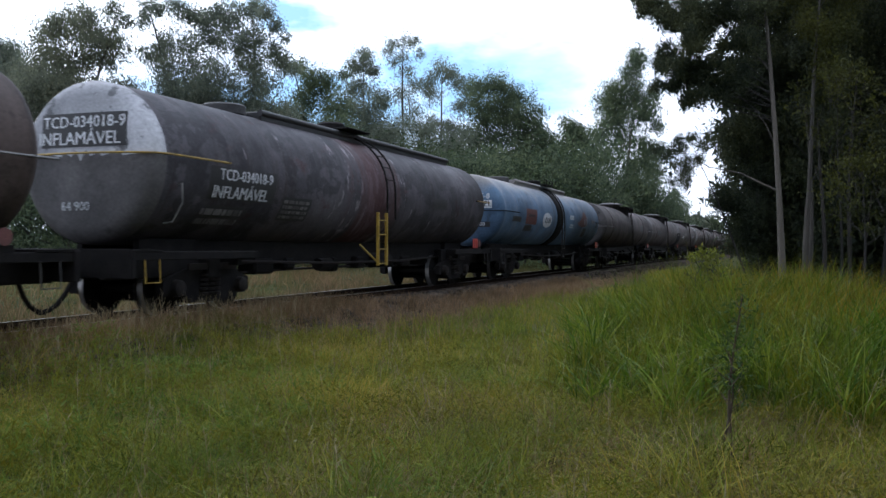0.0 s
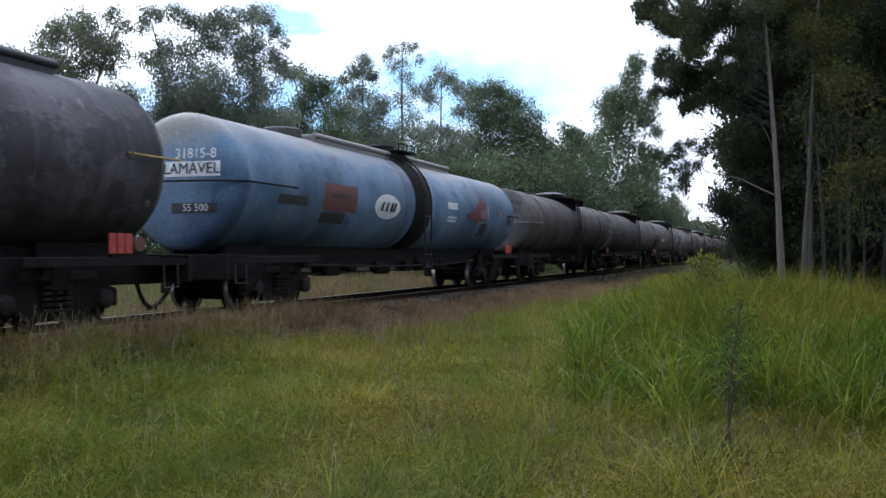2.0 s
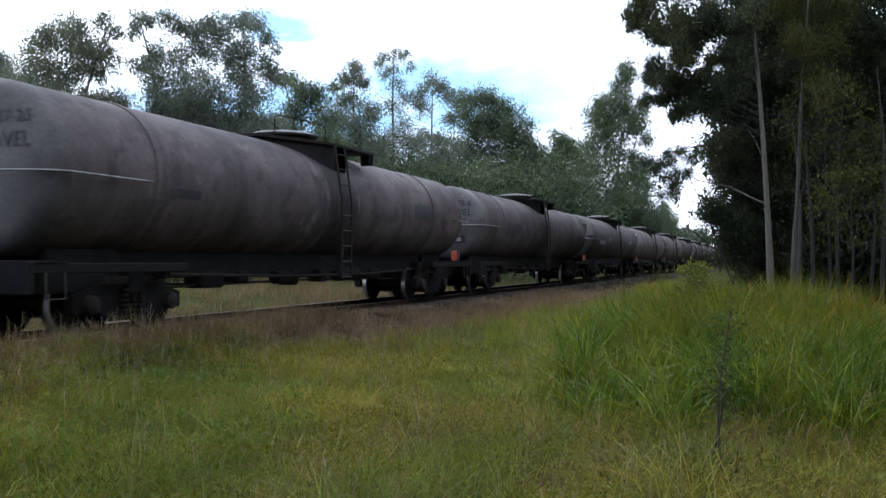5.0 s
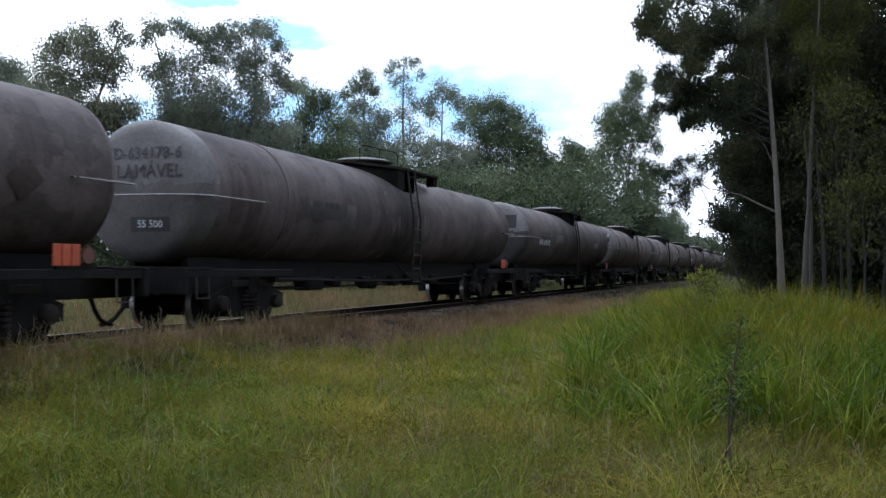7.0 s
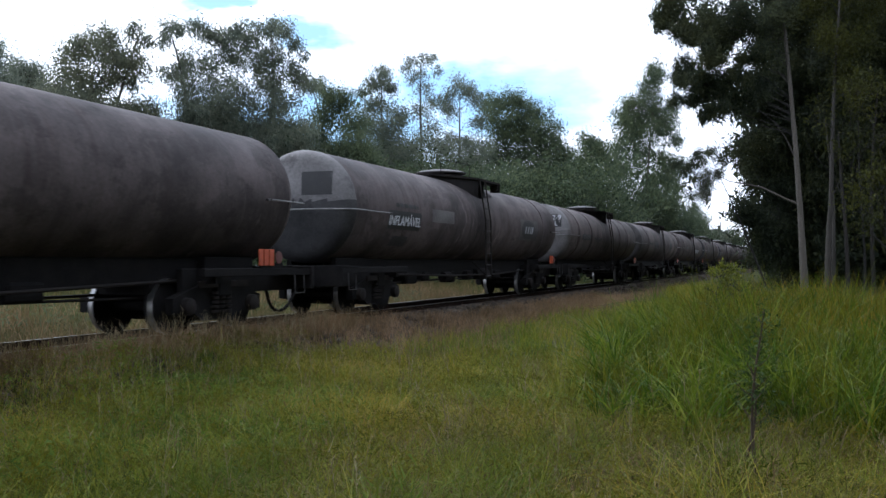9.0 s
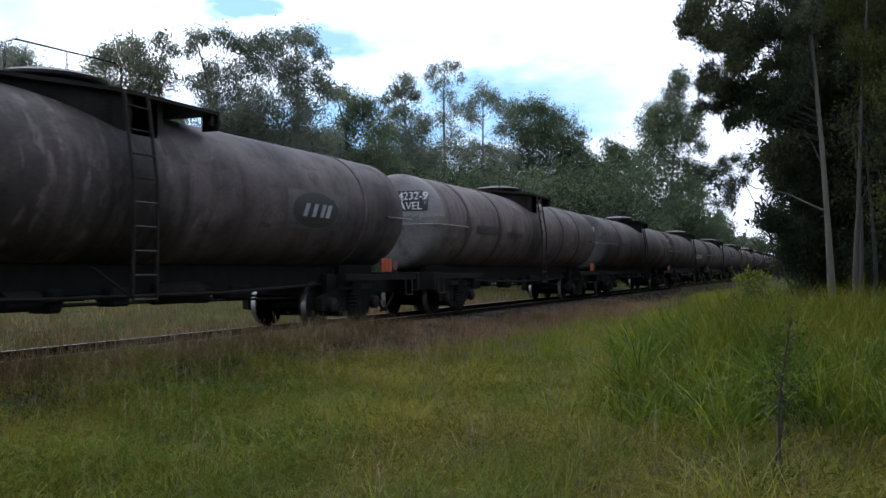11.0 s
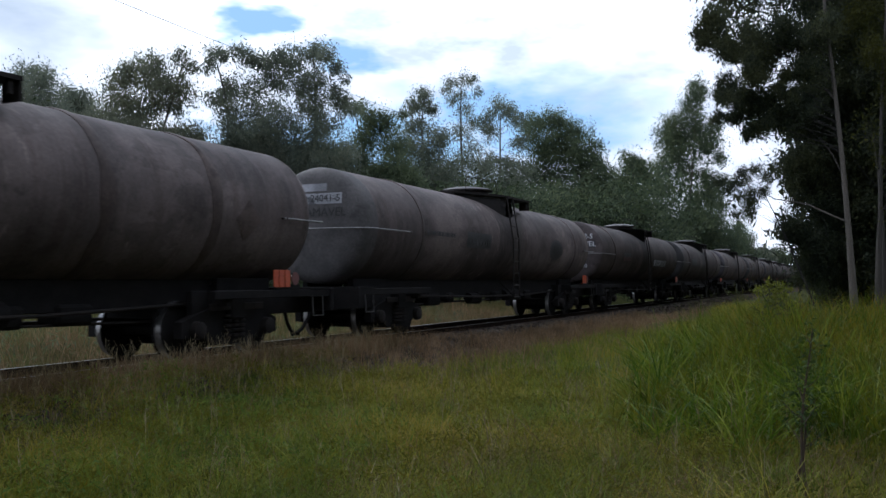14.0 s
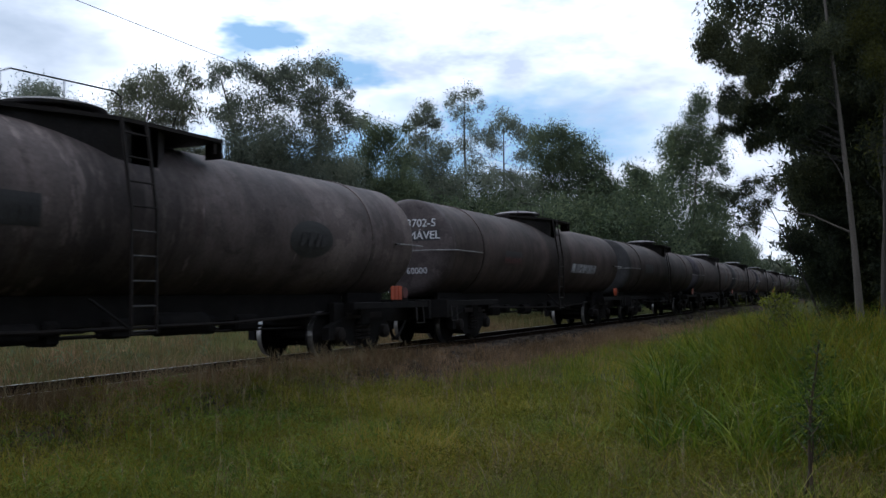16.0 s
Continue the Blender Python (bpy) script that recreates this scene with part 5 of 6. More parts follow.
    ln = leaf * rng.uniform(0.6, 1.5, count)[:, None]
    leaves_mesh("crown", np.stack([p - s * ln * 0.22, p + s * ln * 0.22, p + d * ln], 1), green, t)
    t.location = foot
    return t


EUC = "airy grey-green eucalyptus tree in the row beyond the railway"
THIN = "slender sparse grey-green eucalyptus beyond the railway"
DOME = "dense rounded dark-green tree beyond the railway"
gum(101, -49.2, 50, [(-49.2, 12.3, 0.91), (-48.6, 11.8, 0.91), (-49.6, 11.5, 0.65), (-49.9, 10.7, 0.65), (-49.0, 10.8, 0.91)], 0.11, 0.9, label="small eucalyptus with a rounded crown beyond the railway", fill=7)
gum(102, -46.7, 54, [(-46.7, 11.2, 0.80), (-47.2, 10.7, 0.72), (-46.2, 10.6, 0.65)], 0.11, 0.9, label="small eucalyptus with a rounded crown beyond the railway", fill=7)
gum(103, -43.2, 44, [(-45.3, 10.3, 0.91), (-44.5, 12.0, 1.01), (-43.8, 13.0, 0.72), (-44.5, 10.8, 1.09), (-42.8, 12.6, 1.09), (-42.3, 13.3, 0.72), (-41.7, 12.0, 1.01), (-40.7, 12.0, 0.91), (-42.3, 10.9, 0.91),
                     (-40.8, 13.9, 0.62), (-40.1, 13.2, 0.47), (-40.8, 11.0, 0.72), (-43.3, 10.2, 0.91)], 0.11, 0.8, M_LEAFOLIVE, label="broad olive-green eucalyptus in the row beyond the railway", fill=13)
gum(104, -36.8, 45, [(-38.8, 14.1, 0.58), (-39.1, 13.4, 0.47), (-38.3, 14.0, 0.51), (-37.2, 14.3, 0.65), (-36.3, 13.9, 0.58), (-37.9, 12.3, 0.80), (-38.6, 11.4, 0.72), (-37.6, 10.7, 1.01), (-36.5, 12.1, 0.91),
                     (-35.5, 13.7, 0.80), (-34.8, 14.2, 0.72), (-35.1, 12.5, 1.01), (-35.8, 10.8, 1.01)], 0.11, 0.8, label=EUC, fill=13)
gum(105, -32.8, 44, [(-33.7, 14.1, 0.91), (-32.6, 14.5, 0.80), (-31.8, 14.3, 0.65), (-33.7, 12.5, 0.94), (-32.3, 12.9, 0.80), (-31.2, 13.6, 0.54), (-30.6, 12.9, 0.33), (-33.0, 11.2, 0.94), (-31.2, 11.9, 0.80),
                     (-34.4, 10.4, 1.01), (-31.9, 10.3, 0.87), (-30.5, 11.2, 0.65), (-32.8, 9.4, 0.87)], 0.11, 0.85, label=EUC, fill=15)
gum(106, -28.8, 48, [(-29.9, 11.2, 0.58), (-28.9, 10.6, 0.80), (-28.0, 10.1, 0.80), (-29.4, 9.4, 0.98), (-27.6, 8.8, 0.87), (-27.0, 10.8, 0.36), (-29.8, 8.1, 0.87)], 0.11, 0.9, M_LEAFDENSE, label=EUC, fill=13)
gum(107, -25.6, 54, [(-25.6, 11.8, 0.58), (-26.1, 11.1, 0.58), (-25.2, 11.1, 0.47), (-26.0, 9.9, 0.83), (-26.5, 8.7, 0.87), (-24.7, 9.2, 0.80), (-25.3, 7.9, 0.87)], 0.11, 1.0, label=EUC, fill=11)
gum(108, -23.0, 56, [(-23.9, 12.7, 0.46), (-23.2, 13.0, 0.52), (-22.4, 12.8, 0.46), (-24.3, 12.3, 0.40), (-22.1, 12.1, 0.38), (-23.2, 12.0, 0.46), (-23.8, 11.6, 0.45), (-23.0, 11.1, 0.54), (-22.5, 10.3, 0.54),
                     (-23.2, 9.7, 0.72), (-22.4, 8.6, 0.65)], 0.10, 0.42, label=THIN, fill=8)
gum(109, -20.7, 58, [(-20.8, 11.0, 0.69), (-21.6, 10.5, 0.54), (-20.1, 10.8, 0.58), (-19.6, 10.3, 0.47), (-21.4, 9.7, 0.62), (-19.6, 9.0, 0.51), (-20.9, 7.8, 0.62), (-21.8, 7.5, 0.62), (-20.0, 7.5, 0.58)], 0.11, 0.75, label=THIN, fill=7)
gum(110, -16.9, 62, [(-18.7, 10.1, 0.69), (-17.8, 10.2, 0.72), (-16.7, 10.0, 0.72), (-15.8, 9.4, 0.72), (-18.2, 8.8, 1.09), (-16.8, 8.4, 1.16), (-15.3, 8.3, 0.87), (-14.5, 7.6, 0.65), (-14.0, 6.8, 0.51),
                     (-15.4, 6.9, 1.01), (-17.2, 6.8, 1.09), (-18.6, 7.0, 0.80)], 0.12, 1.15, M_LEAFDENSE, M_DARKBARK, label=DOME, fill=15, droop=0.4)
gum(111, -12.4, 74, [(-12.4, 7.6, 0.60), (-12.0, 7.2, 0.55), (-12.8, 6.8, 0.70), (-11.6, 6.6, 0.60), (-13.2, 5.9, 0.70)], 0.14, 1.1, M_LEAFDENSE, label=EUC, fill=7)
gum(112, -9.3, 86, [(-8.3, 11.9, 0.55), (-7.3, 9.6, 0.60), (-7.6, 8.7, 0.70), (-8.6, 11.4, 0.70), (-8.9, 10.5, 0.75), (-9.9, 9.9, 0.75), (-9.2, 9.2, 0.90), (-10.4, 9.0, 0.70), (-8.4, 9.6, 0.60), (-9.8, 7.9, 0.95), (-8.5, 8.2, 0.70), (-10.8, 7.2, 0.80),
                    (-9.1, 6.7, 0.95), (-7.9, 6.4, 0.60), (-10.5, 5.6, 1.0), (-8.0, 8.8, 0.75), (-7.3, 7.6, 0.55), (-6.9, 6.0, 0.55), (-9.9, 8.6, 0.8), (-7.8, 5.0, 0.6)], 0.15, 0.85, M_LEAFDENSE, label=EUC, fill=8)
gum(113, -7.9, 92, [(-7.6, 5.6, 0.75), (-8.4, 5.0, 0.80), (-7.2, 4.6, 0.50), (-8.8, 4.2, 0.80)], 0.16, 1.0, M_LEAFDENSE, M_DARKBARK, label=DOME, fill=5)
gum(114, -6.2, 120, [(-6.3, 2.7, 0.70), (-5.7, 2.4, 0.55), (-6.9, 2.6, 0.60), (-6.0, 3.3, 0.35)], 0.20, 0.9, M_LEAFDENSE, label=EUC, fill=2)
gum(115, -4.0, 190, [(-3.9, 1.6, 0.45), (-4.5, 1.4, 0.50), (-3.5, 1.3, 0.35)], 0.32, 1.2, M_LEAFDENSE, M_DARKBARK, label=DOME, fill=0)
# trees beside and behind the view: heading in degrees, distance, elevation of the top in degrees, width in degrees
for i, (a, d, e, w) in enumerate([(-62, 30, 20, 9), (-54, 40, 14, 7), (-5.0, 165, 1.9, 1.6), (-4.2, 230, 1.4, 1.4)]):
    hgt = d * math.tan(radians(e)) + 1.0
    t = tree(100 + i, hgt, 2 * d * math.tan(radians(w / 2)), 0.26, 9000, max(0.15, d / 320), M_BARK, M_LEAF, 0.10 + 0.004 * hgt, (0, 0), 15, 9, 0.052 * hgt, label=EUC)
    plant(t, a, d, i * 40)

# undergrowth behind the track
for i in range(36):
    a = -60 + 1.48 * i + random.uniform(-0.4, 0.4)
    d = max(34 + random.uniform(-3, 9) + 0.4 * i, 15.5 / math.sin(radians(-a)))
    hgt = d * math.tan(radians(random.uniform(5.4, 7.2) if a < -11 else random.uniform(3.0, 4.2)))
    t = tree(300 + i, hgt, hgt * 1.25, 0.05, 4600, max(0.17, d / 260), M_DARKBARK, M_LEAFBUSH if i % 4 else M_LEAFDENSE, 0.07, (0, 0), 12, 10, 0.19 * hgt, 0.3, label="dense leafy dark-green bush beyond the railway", twigs=False, skirt=90, name="bush")
    tagged(t, category="bush", group="bushes beyond the railway")
    plant(t, a, d, i * 70)

# low thicket that closes the view under the crowns
low = []
for i in range(44):
    a = -66 + 1.42 * i + random.uniform(-0.3, 0.3)
    d = max(56 + 6 * (i % 3) + 0.5 * i, 17 / math.sin(radians(-a)))
    if i < 4:
        t = tree(1100 + i, 3.4 + 0.5 * i, 6.5, 0.02, 1600, 0.46, M_DARKBARK, M_LEAFBUSH, 0.06, (0, 0), 12, 8, 0.7, 0.2, label="low spreading thicket bush under the far trees", name="bush", twigs=False, skirt=120)
        tagged(t, category="bush", group="thicket under the far trees")
        low.append(t)
    else:
        t = copy_thing(low[i % 4], pose(0, 0, 0))
    plant(t, a, d, i * 57)

# the wood on the near side of the track
WOOD = "tall eucalyptus with a pale trunk and dark hanging leaves"
DARK = "tall dark eucalyptus in the shaded wood"
SHADE = "dark leafy tree added to deepen the shade of the wood"
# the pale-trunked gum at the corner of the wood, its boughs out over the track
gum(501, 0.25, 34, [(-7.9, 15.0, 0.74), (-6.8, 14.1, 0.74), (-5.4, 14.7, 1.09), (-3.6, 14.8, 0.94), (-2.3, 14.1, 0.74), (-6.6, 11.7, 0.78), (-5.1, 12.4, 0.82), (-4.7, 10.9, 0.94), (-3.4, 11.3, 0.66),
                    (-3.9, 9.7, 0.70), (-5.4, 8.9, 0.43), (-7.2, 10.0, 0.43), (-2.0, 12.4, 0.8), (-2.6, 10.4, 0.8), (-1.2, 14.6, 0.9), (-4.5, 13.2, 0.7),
                    (-7.6, 15.6, 0.8), (-8.2, 14.4, 0.42), (-6.2, 13.6, 0.5), (-5.3, 13.8, 0.8), (-3.8, 13.9, 0.8), (-5.9, 11.1, 0.8), (-4.8, 10.4, 0.85), (-6.9, 11.2, 0.45), (-6.2, 10.0, 0.5), (-5.2, 9.3, 0.5), (-4.5, 9.4, 0.5), (-3.4, 12.3, 0.5)], 0.080, 1.75, M_LEAFSHADE, trunk_r=0.118, label=WOOD, droop=0.8, clear=0.42,
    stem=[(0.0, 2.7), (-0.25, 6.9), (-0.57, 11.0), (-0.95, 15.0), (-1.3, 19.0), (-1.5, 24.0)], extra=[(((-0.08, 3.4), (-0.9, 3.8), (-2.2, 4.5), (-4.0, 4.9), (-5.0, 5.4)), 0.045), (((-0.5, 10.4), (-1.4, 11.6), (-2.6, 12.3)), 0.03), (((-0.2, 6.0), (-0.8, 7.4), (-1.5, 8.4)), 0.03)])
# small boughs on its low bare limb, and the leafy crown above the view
gum(502, -1.6, 37, [(-5.7, 6.4, 0.55), (-5.4, 5.2, 0.58), (-6.2, 4.1, 0.38), (-4.7, 5.5, 0.40), (-6.6, 5.6, 0.35), (-5.8, 5.0, 0.50), (-5.5, 4.1, 0.45), (-6.2, 6.0, 0.40), (-4.4, 6.3, 0.45), (-7.2, 6.1, 0.35), (-5.0, 6.8, 0.35)], 0.055, 0.75, M_LEAFSHADE, M_DARKBARK, 0.05, "slender dark eucalyptus leaning out from the wood", droop=0.8, clear=0.2)
gum(503, 0.25, 37, [(-6.5, 17.0, 1.6), (-4.0, 17.5, 1.9), (-1.5, 17.0, 1.8), (1.0, 17.0, 1.8), (-5.0, 20.0, 2.0), (-2.0, 20.5, 2.2), (1.0, 20.0, 2.2)], 0.16, 0.8, M_LEAFSHADE, M_DARKBARK, 0.10, DARK, clear=0.5, stem=((0.0, 2.7), (-0.25, 6.9), (-0.57, 11.0), (-1.0, 16.0), (-1.5, 21.0)))
gum(504, 1.40, 35, [(1.6, 13.2, 0.9), (2.8, 12.6, 1.0), (2.2, 10.9, 0.8), (3.2, 10.2, 0.8), (1.0, 15.0, 1.2), (3.4, 14.8, 1.2)], 0.075, 0.6, M_LEAFLIT, trunk_r=0.108, label="tall pale-trunked eucalyptus with yellow-green leaves coloured as sunlit", clear=0.55,
    stem=[(1.55, 2.0), (1.66, 3.5), (1.82, 8.8), (2.0, 12.0), (2.2, 14.8), (2.4, 22.0)])
# heaps of shade-coloured leaves for the deep shade behind the first trunks
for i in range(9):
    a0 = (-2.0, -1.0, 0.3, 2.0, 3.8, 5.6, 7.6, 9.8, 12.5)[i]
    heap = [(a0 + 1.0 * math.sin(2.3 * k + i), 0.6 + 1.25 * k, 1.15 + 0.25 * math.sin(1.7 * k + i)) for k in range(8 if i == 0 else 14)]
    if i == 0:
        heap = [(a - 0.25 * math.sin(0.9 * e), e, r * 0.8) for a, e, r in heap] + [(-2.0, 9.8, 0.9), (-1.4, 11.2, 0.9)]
    gum(520 + i, a0 + 1.0, 39 + 1.5 * (i % 3), heap, 0.10 if i < 2 else 0.15, 1.9 if i < 2 else 1.1, M_LEAFSHADE, M_DARKBARK, 0.07, SHADE, clear=0.08, droop=0.6)
# small trees that stand for lit patches of foliage
for i, (a, d, hgt, wid, low, n) in enumerate([(4.6, 31.5, 4.6, 2.8, 0.35, 3000), (3.3, 33.0, 8.0, 2.4, 0.55, 2600)]):
    t = tree(1200 + i, hgt, wid, low, n, 0.11, M_DARKBARK, M_LEAFLIT, 0.05, (0, 0), 10, 8, 0.38, 0.7, label="small yellow-green tree coloured as sunlit at the edge of the wood")
    plant(t, a, d)
for i in range(11):
    y = 56 + 11 * i
    x = -0.030 * y + 1.5 + 0.5 * (i % 2)
    t = tree(1300 + i, 3.6 + 0.9 * (i % 3), 3.6, 0.04, 2200, 0.30, M_DARKBARK, M_LEAFSHADE, 0.06, (0, 0), 10, 8, 0.6, 0.3, label="dark bush at the edge of the wood along the track", name="bush", twigs=False, skirt=60)
    tagged(t, category="bush", group="bushes at the edge of the wood")
    t.location = (x, y, ground_z(x, y) - 0.03)
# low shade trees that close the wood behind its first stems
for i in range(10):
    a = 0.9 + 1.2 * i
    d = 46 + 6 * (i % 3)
    t = tree(600 + i, 11 + 3 * (i % 2), 6.5, 0.05, 6000, 0.37, M_DARKBARK, M_LEAFSHADE, 0.1, (0, 0), 14, 10, 1.0, 0.5, label=SHADE, twigs=False)
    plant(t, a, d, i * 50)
# hidden behind the wood edge; added to keep sky light off the far cars
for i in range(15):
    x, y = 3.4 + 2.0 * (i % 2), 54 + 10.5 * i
    t = tree(1000 + i, 21 + 3 * (i % 3), 7.0, 0.06, 6000, 0.30 if i < 5 else 0.5, M_DARKBARK, M_LEAFSHADE, 0.16, (0, 0), 16, 7, 1.3, 0.5, label="tall dark eucalyptus added unseen in the wood to shade the track", twigs=False)
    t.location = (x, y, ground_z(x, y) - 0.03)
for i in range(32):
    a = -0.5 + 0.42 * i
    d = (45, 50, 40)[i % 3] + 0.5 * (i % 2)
    t = tree(900 + i, 3.2 + 0.8 * (i % 2), 2.5, 0.04, 2000, 0.29, M_DARKBARK, M_LEAFSHADE, 0.05, (0, 0), 10, 8, 0.6, 0.3, label="dark shrub on the floor of the shaded wood", twigs=False, skirt=50, name="bush")
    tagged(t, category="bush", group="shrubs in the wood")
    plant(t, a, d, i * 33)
# unseen trees beside and behind the camera, added to block low sky light
for i in range(18):
    x, y = 16 + 2.5 * (i % 3), 26 - 3.8 * i
    t = tree(700 + i, 14 + 3 * (i % 2), 8.5, 0.06, 2600, 0.9, M_DARKBARK, M_LEAFSHADE, 0.16, (0, 0), 14, 9, 1.2, 0.5, label=SHADE, twigs=False)
    t.location = (x, y, ground_z(x, y) - 0.03)
for i in range(14):
    a = 1.0 + 0.75 * i + random.uniform(-0.2, 0.2)
    d = random.uniform(33, 44)
    hgt = random.uniform(4, 9)
    x, y = from_eye(a, d)
    bm = tube(bmesh.new(), [(0.25 * math.sin(i + 3 * u) * u, 0.2 * math.cos(i) * u, hgt * u - 0.2) for u in (0, 0.25, 0.5, 0.75, 1)], [0.085, 0.075, 0.06, 0.045, 0.02], 7)
    ob = new("sapling")
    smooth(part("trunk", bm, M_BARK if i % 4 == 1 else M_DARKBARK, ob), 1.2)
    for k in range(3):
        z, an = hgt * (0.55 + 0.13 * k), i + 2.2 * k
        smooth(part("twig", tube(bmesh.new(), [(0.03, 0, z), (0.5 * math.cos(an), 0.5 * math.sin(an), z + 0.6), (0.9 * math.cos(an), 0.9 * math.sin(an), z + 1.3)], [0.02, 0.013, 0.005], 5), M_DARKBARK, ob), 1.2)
    ob.location = (x, y, ground_z(x, y))
    tagged(ob, "thin bare sapling trunk in the shaded wood", "tree trunk", "thin trunks in the wood")


# ---- grass ----
def blades(name, spots, height, width, material, seed, bend=0.5, label="", k=4, spread=0.12, per=12):
    """Tufts of curved tapering blades. spots: (n, 2) tuft places."""
    rng = np.random.default_rng(seed)
    n = len(spots) * per
    root = np.repeat(spots, per, 0) + rng.normal(0, spread, (n, 2))
    z = np.array([ground_z(x, y) for x, y in spots])
    z = np.repeat(z, per) - 0.03
    hs = np.repeat(height * rng.uniform(0.7, 1.25, len(spots)) if np.isscalar(height) else height * rng.uniform(0.8, 1.2, len(spots)), per) * rng.uniform(0.55, 1.1, n)
    ang = rng.uniform(0, 2 * np.pi, n)
    d = np.stack([np.cos(ang), np.sin(ang)], 1)
    b = bend * rng.uniform(0.15, 1.2, n)
    face = rng.uniform(0, np.pi, n)
    side = np.stack([np.cos(face), np.sin(face), np.zeros(n)], 1)
    w = width * rng.uniform(0.6, 1.3, n)
    rows = []
    for i in range(k):
        u = i / (k - 1)
        c = np.stack([root[:, 0] + d[:, 0] * hs * b * u ** 1.8, root[:, 1] + d[:, 1] * hs * b * u ** 1.8, z + hs * (u - 0.32 * b * u ** 2.5)], 1)
        ww = (w * (1 - u ** 2.2) * 0.5 + 0.0004)[:, None]
        rows.append(np.stack([c - side * ww, c + side * ww], 1))
    ob = strips(name, np.stack(rows, 1), material)
    tagged(ob, label, "grass", kind="stuff")
    return ob


def scatter(rng, n, x0, x1, y0, y1, keep):
    p = np.stack([rng.uniform(x0, x1, n), rng.uniform(y0, y1, n)], 1)
    return p[np.array([keep(x, y) for x, y in p])] if n else p


G = np.random.default_rng(5)


def tall_zone(x, y):
    return ease(-2.4, -0.4, x + 0.16 * (y - 7) + 0.9 * noise.noise((x * 0.6, y * 0.4, 2.0))) * ease(6.3, 8.6, y + 0.3 * x)


def edge(y):
    """How near to the rails the plants grow: closer beside the camera, further off along the bare ballast."""
    return -8.05 + 1.0 * ease(14, 20, y + 2 * noise.noise((y * 0.7, 0.2, 0)))


near = scatter(G, 7600, -7.7, 4.0, 1.8, 11, lambda x, y: math.hypot(x, y) > 2.3 and tall_zone(x, y) < G.uniform(0.35, 1.0) and x > edge(y) + 0.3)
blades("meadow_grass", near, np.array([(0.40 + 0.20 * noise.noise((x * 0.9, y * 0.9, 0))) * (0.62 + 0.38 * ease(-7.8, -6.2, x)) for x, y in near]), 0.0052, M_GRASS, 1, 1.5, "soft green meadow grass beside the railway", 4, 0.07, 10)
tussock = scatter(G, 420, -7.2, 4.0, 2.6, 11.5, lambda x, y: math.hypot(x, y) > 3.0 and tall_zone(x, y) < 0.6 and noise.noise((x * 0.5, y * 0.5, 6.0)) > -0.1)
blades("tussock_grass", tussock, np.array([0.52 + 0.22 * noise.noise((x * 0.7, y * 0.7, 1.5)) for x, y in tussock]), 0.0065, M_GRASS, 12, 1.5, "long arching green tussocks in the meadow", 5, 0.10, 34)
mid = scatter(G, 4600, -7.0, 3.0, 10.5, 36, lambda x, y: (tall_zone(x, y) < 0.6 or y > 14) and x > -6.9 + 2.6 * ease(11, 30, y) + 0.7 * noise.noise((y * 0.5, 3.3, 0)))
blades("meadow_grass", mid, np.array([0.38 + 0.14 * noise.noise((x * 0.8, y * 0.8, 0)) for x, y in mid]), 0.010, M_GRASS, 2, 0.9, "green meadow grass along the track bed", 3, 0.10, 9)
tall = scatter(G, 3000, -4.0, 7.0, 6.0, 16, lambda x, y: tall_zone(x, y) > G.uniform(0.1, 0.6))
blades("tall_grass", tall, np.array([(0.36 + 0.66 * tall_zone(x, y) * (0.6 + 0.4 * ease(8, 12, y)) + 0.45 * noise.noise((x * 0.8, y * 0.8, 3))) * (1 - 0.28 * ease(-0.5, 3, x)) for x, y in tall]), 0.013, M_TALL, 3, 0.8, "tall broad-bladed bright green grass on the bank", 4, 0.10, 10)
clumps = np.array([from_eye(a, d) for a, d in zip(G.uniform(-12, 7, 110), G.uniform(7.5, 14.5, 110))])
blades("clump_grass", clumps, 0.95, 0.020, M_CLUMP, 15, 1.1, "broad arching blades in bright clumps on the bank", 5, 0.10, 26)
bank = scatter(G, 4400, -2.2, 9, 11, 32, lambda x, y: x > -1.5 + 0.4 * noise.noise((y * 0.5, 0, 0)))
blades("bank_grass", bank, np.array([(0.34 + 0.62 * (1 - ease(15, 24, y))) * (1 - 0.30 * ease(0.5, 3.5, x)) + 0.16 * noise.noise((x * 0.5, y * 0.5, 3)) for x, y in bank]), 0.014, M_BANK, 4, 0.6, "yellow-green grass tops along the edge of the wood", 3, 0.13, 8)
dry = scatter(G, 8000, -8.3, -4.2, 4.0, 34, lambda x, y: G.random() < 0.10 + 0.90 * ease(-7.0 + 1.8 * ease(10, 15, y), -7.8 + 0.8 * ease(10, 15, y), x) and x > edge(y) - 0.22)
blades("dry_grass", dry, np.array([(0.38 + 0.10 * ease(-7.8, -5.8, x)) * (1 + 0.4 * noise.noise((x, y, 7))) for x, y in dry]), 0.005, M_DRY, 5, 0.9, "brown seeding grass at the edge of the ballast", 3, 0.09, 8)
strip = scatter(G, 1700, -8.32, -7.5, 4.0, 15, lambda x, y: True)
blades("dry_grass", strip, 0.40, 0.005, M_DRY, 7, 0.8, "brown seeding grass against the near rail", 3, 0.06, 8)
tuft = scatter(G, 1200, -3.6, 3.6, 2.6, 8.0, lambda x, y: math.hypot(x, y) > 2.8)
blades("dry_grass", tuft, 0.36, 0.005, M_DRY, 8, 1.3, "dry brown grass mixed into the near meadow", 4, 0.08, 7)
tangle = np.array(from_eye(-2.4, 6.05)) + G.normal(0, 0.07, (12, 2))
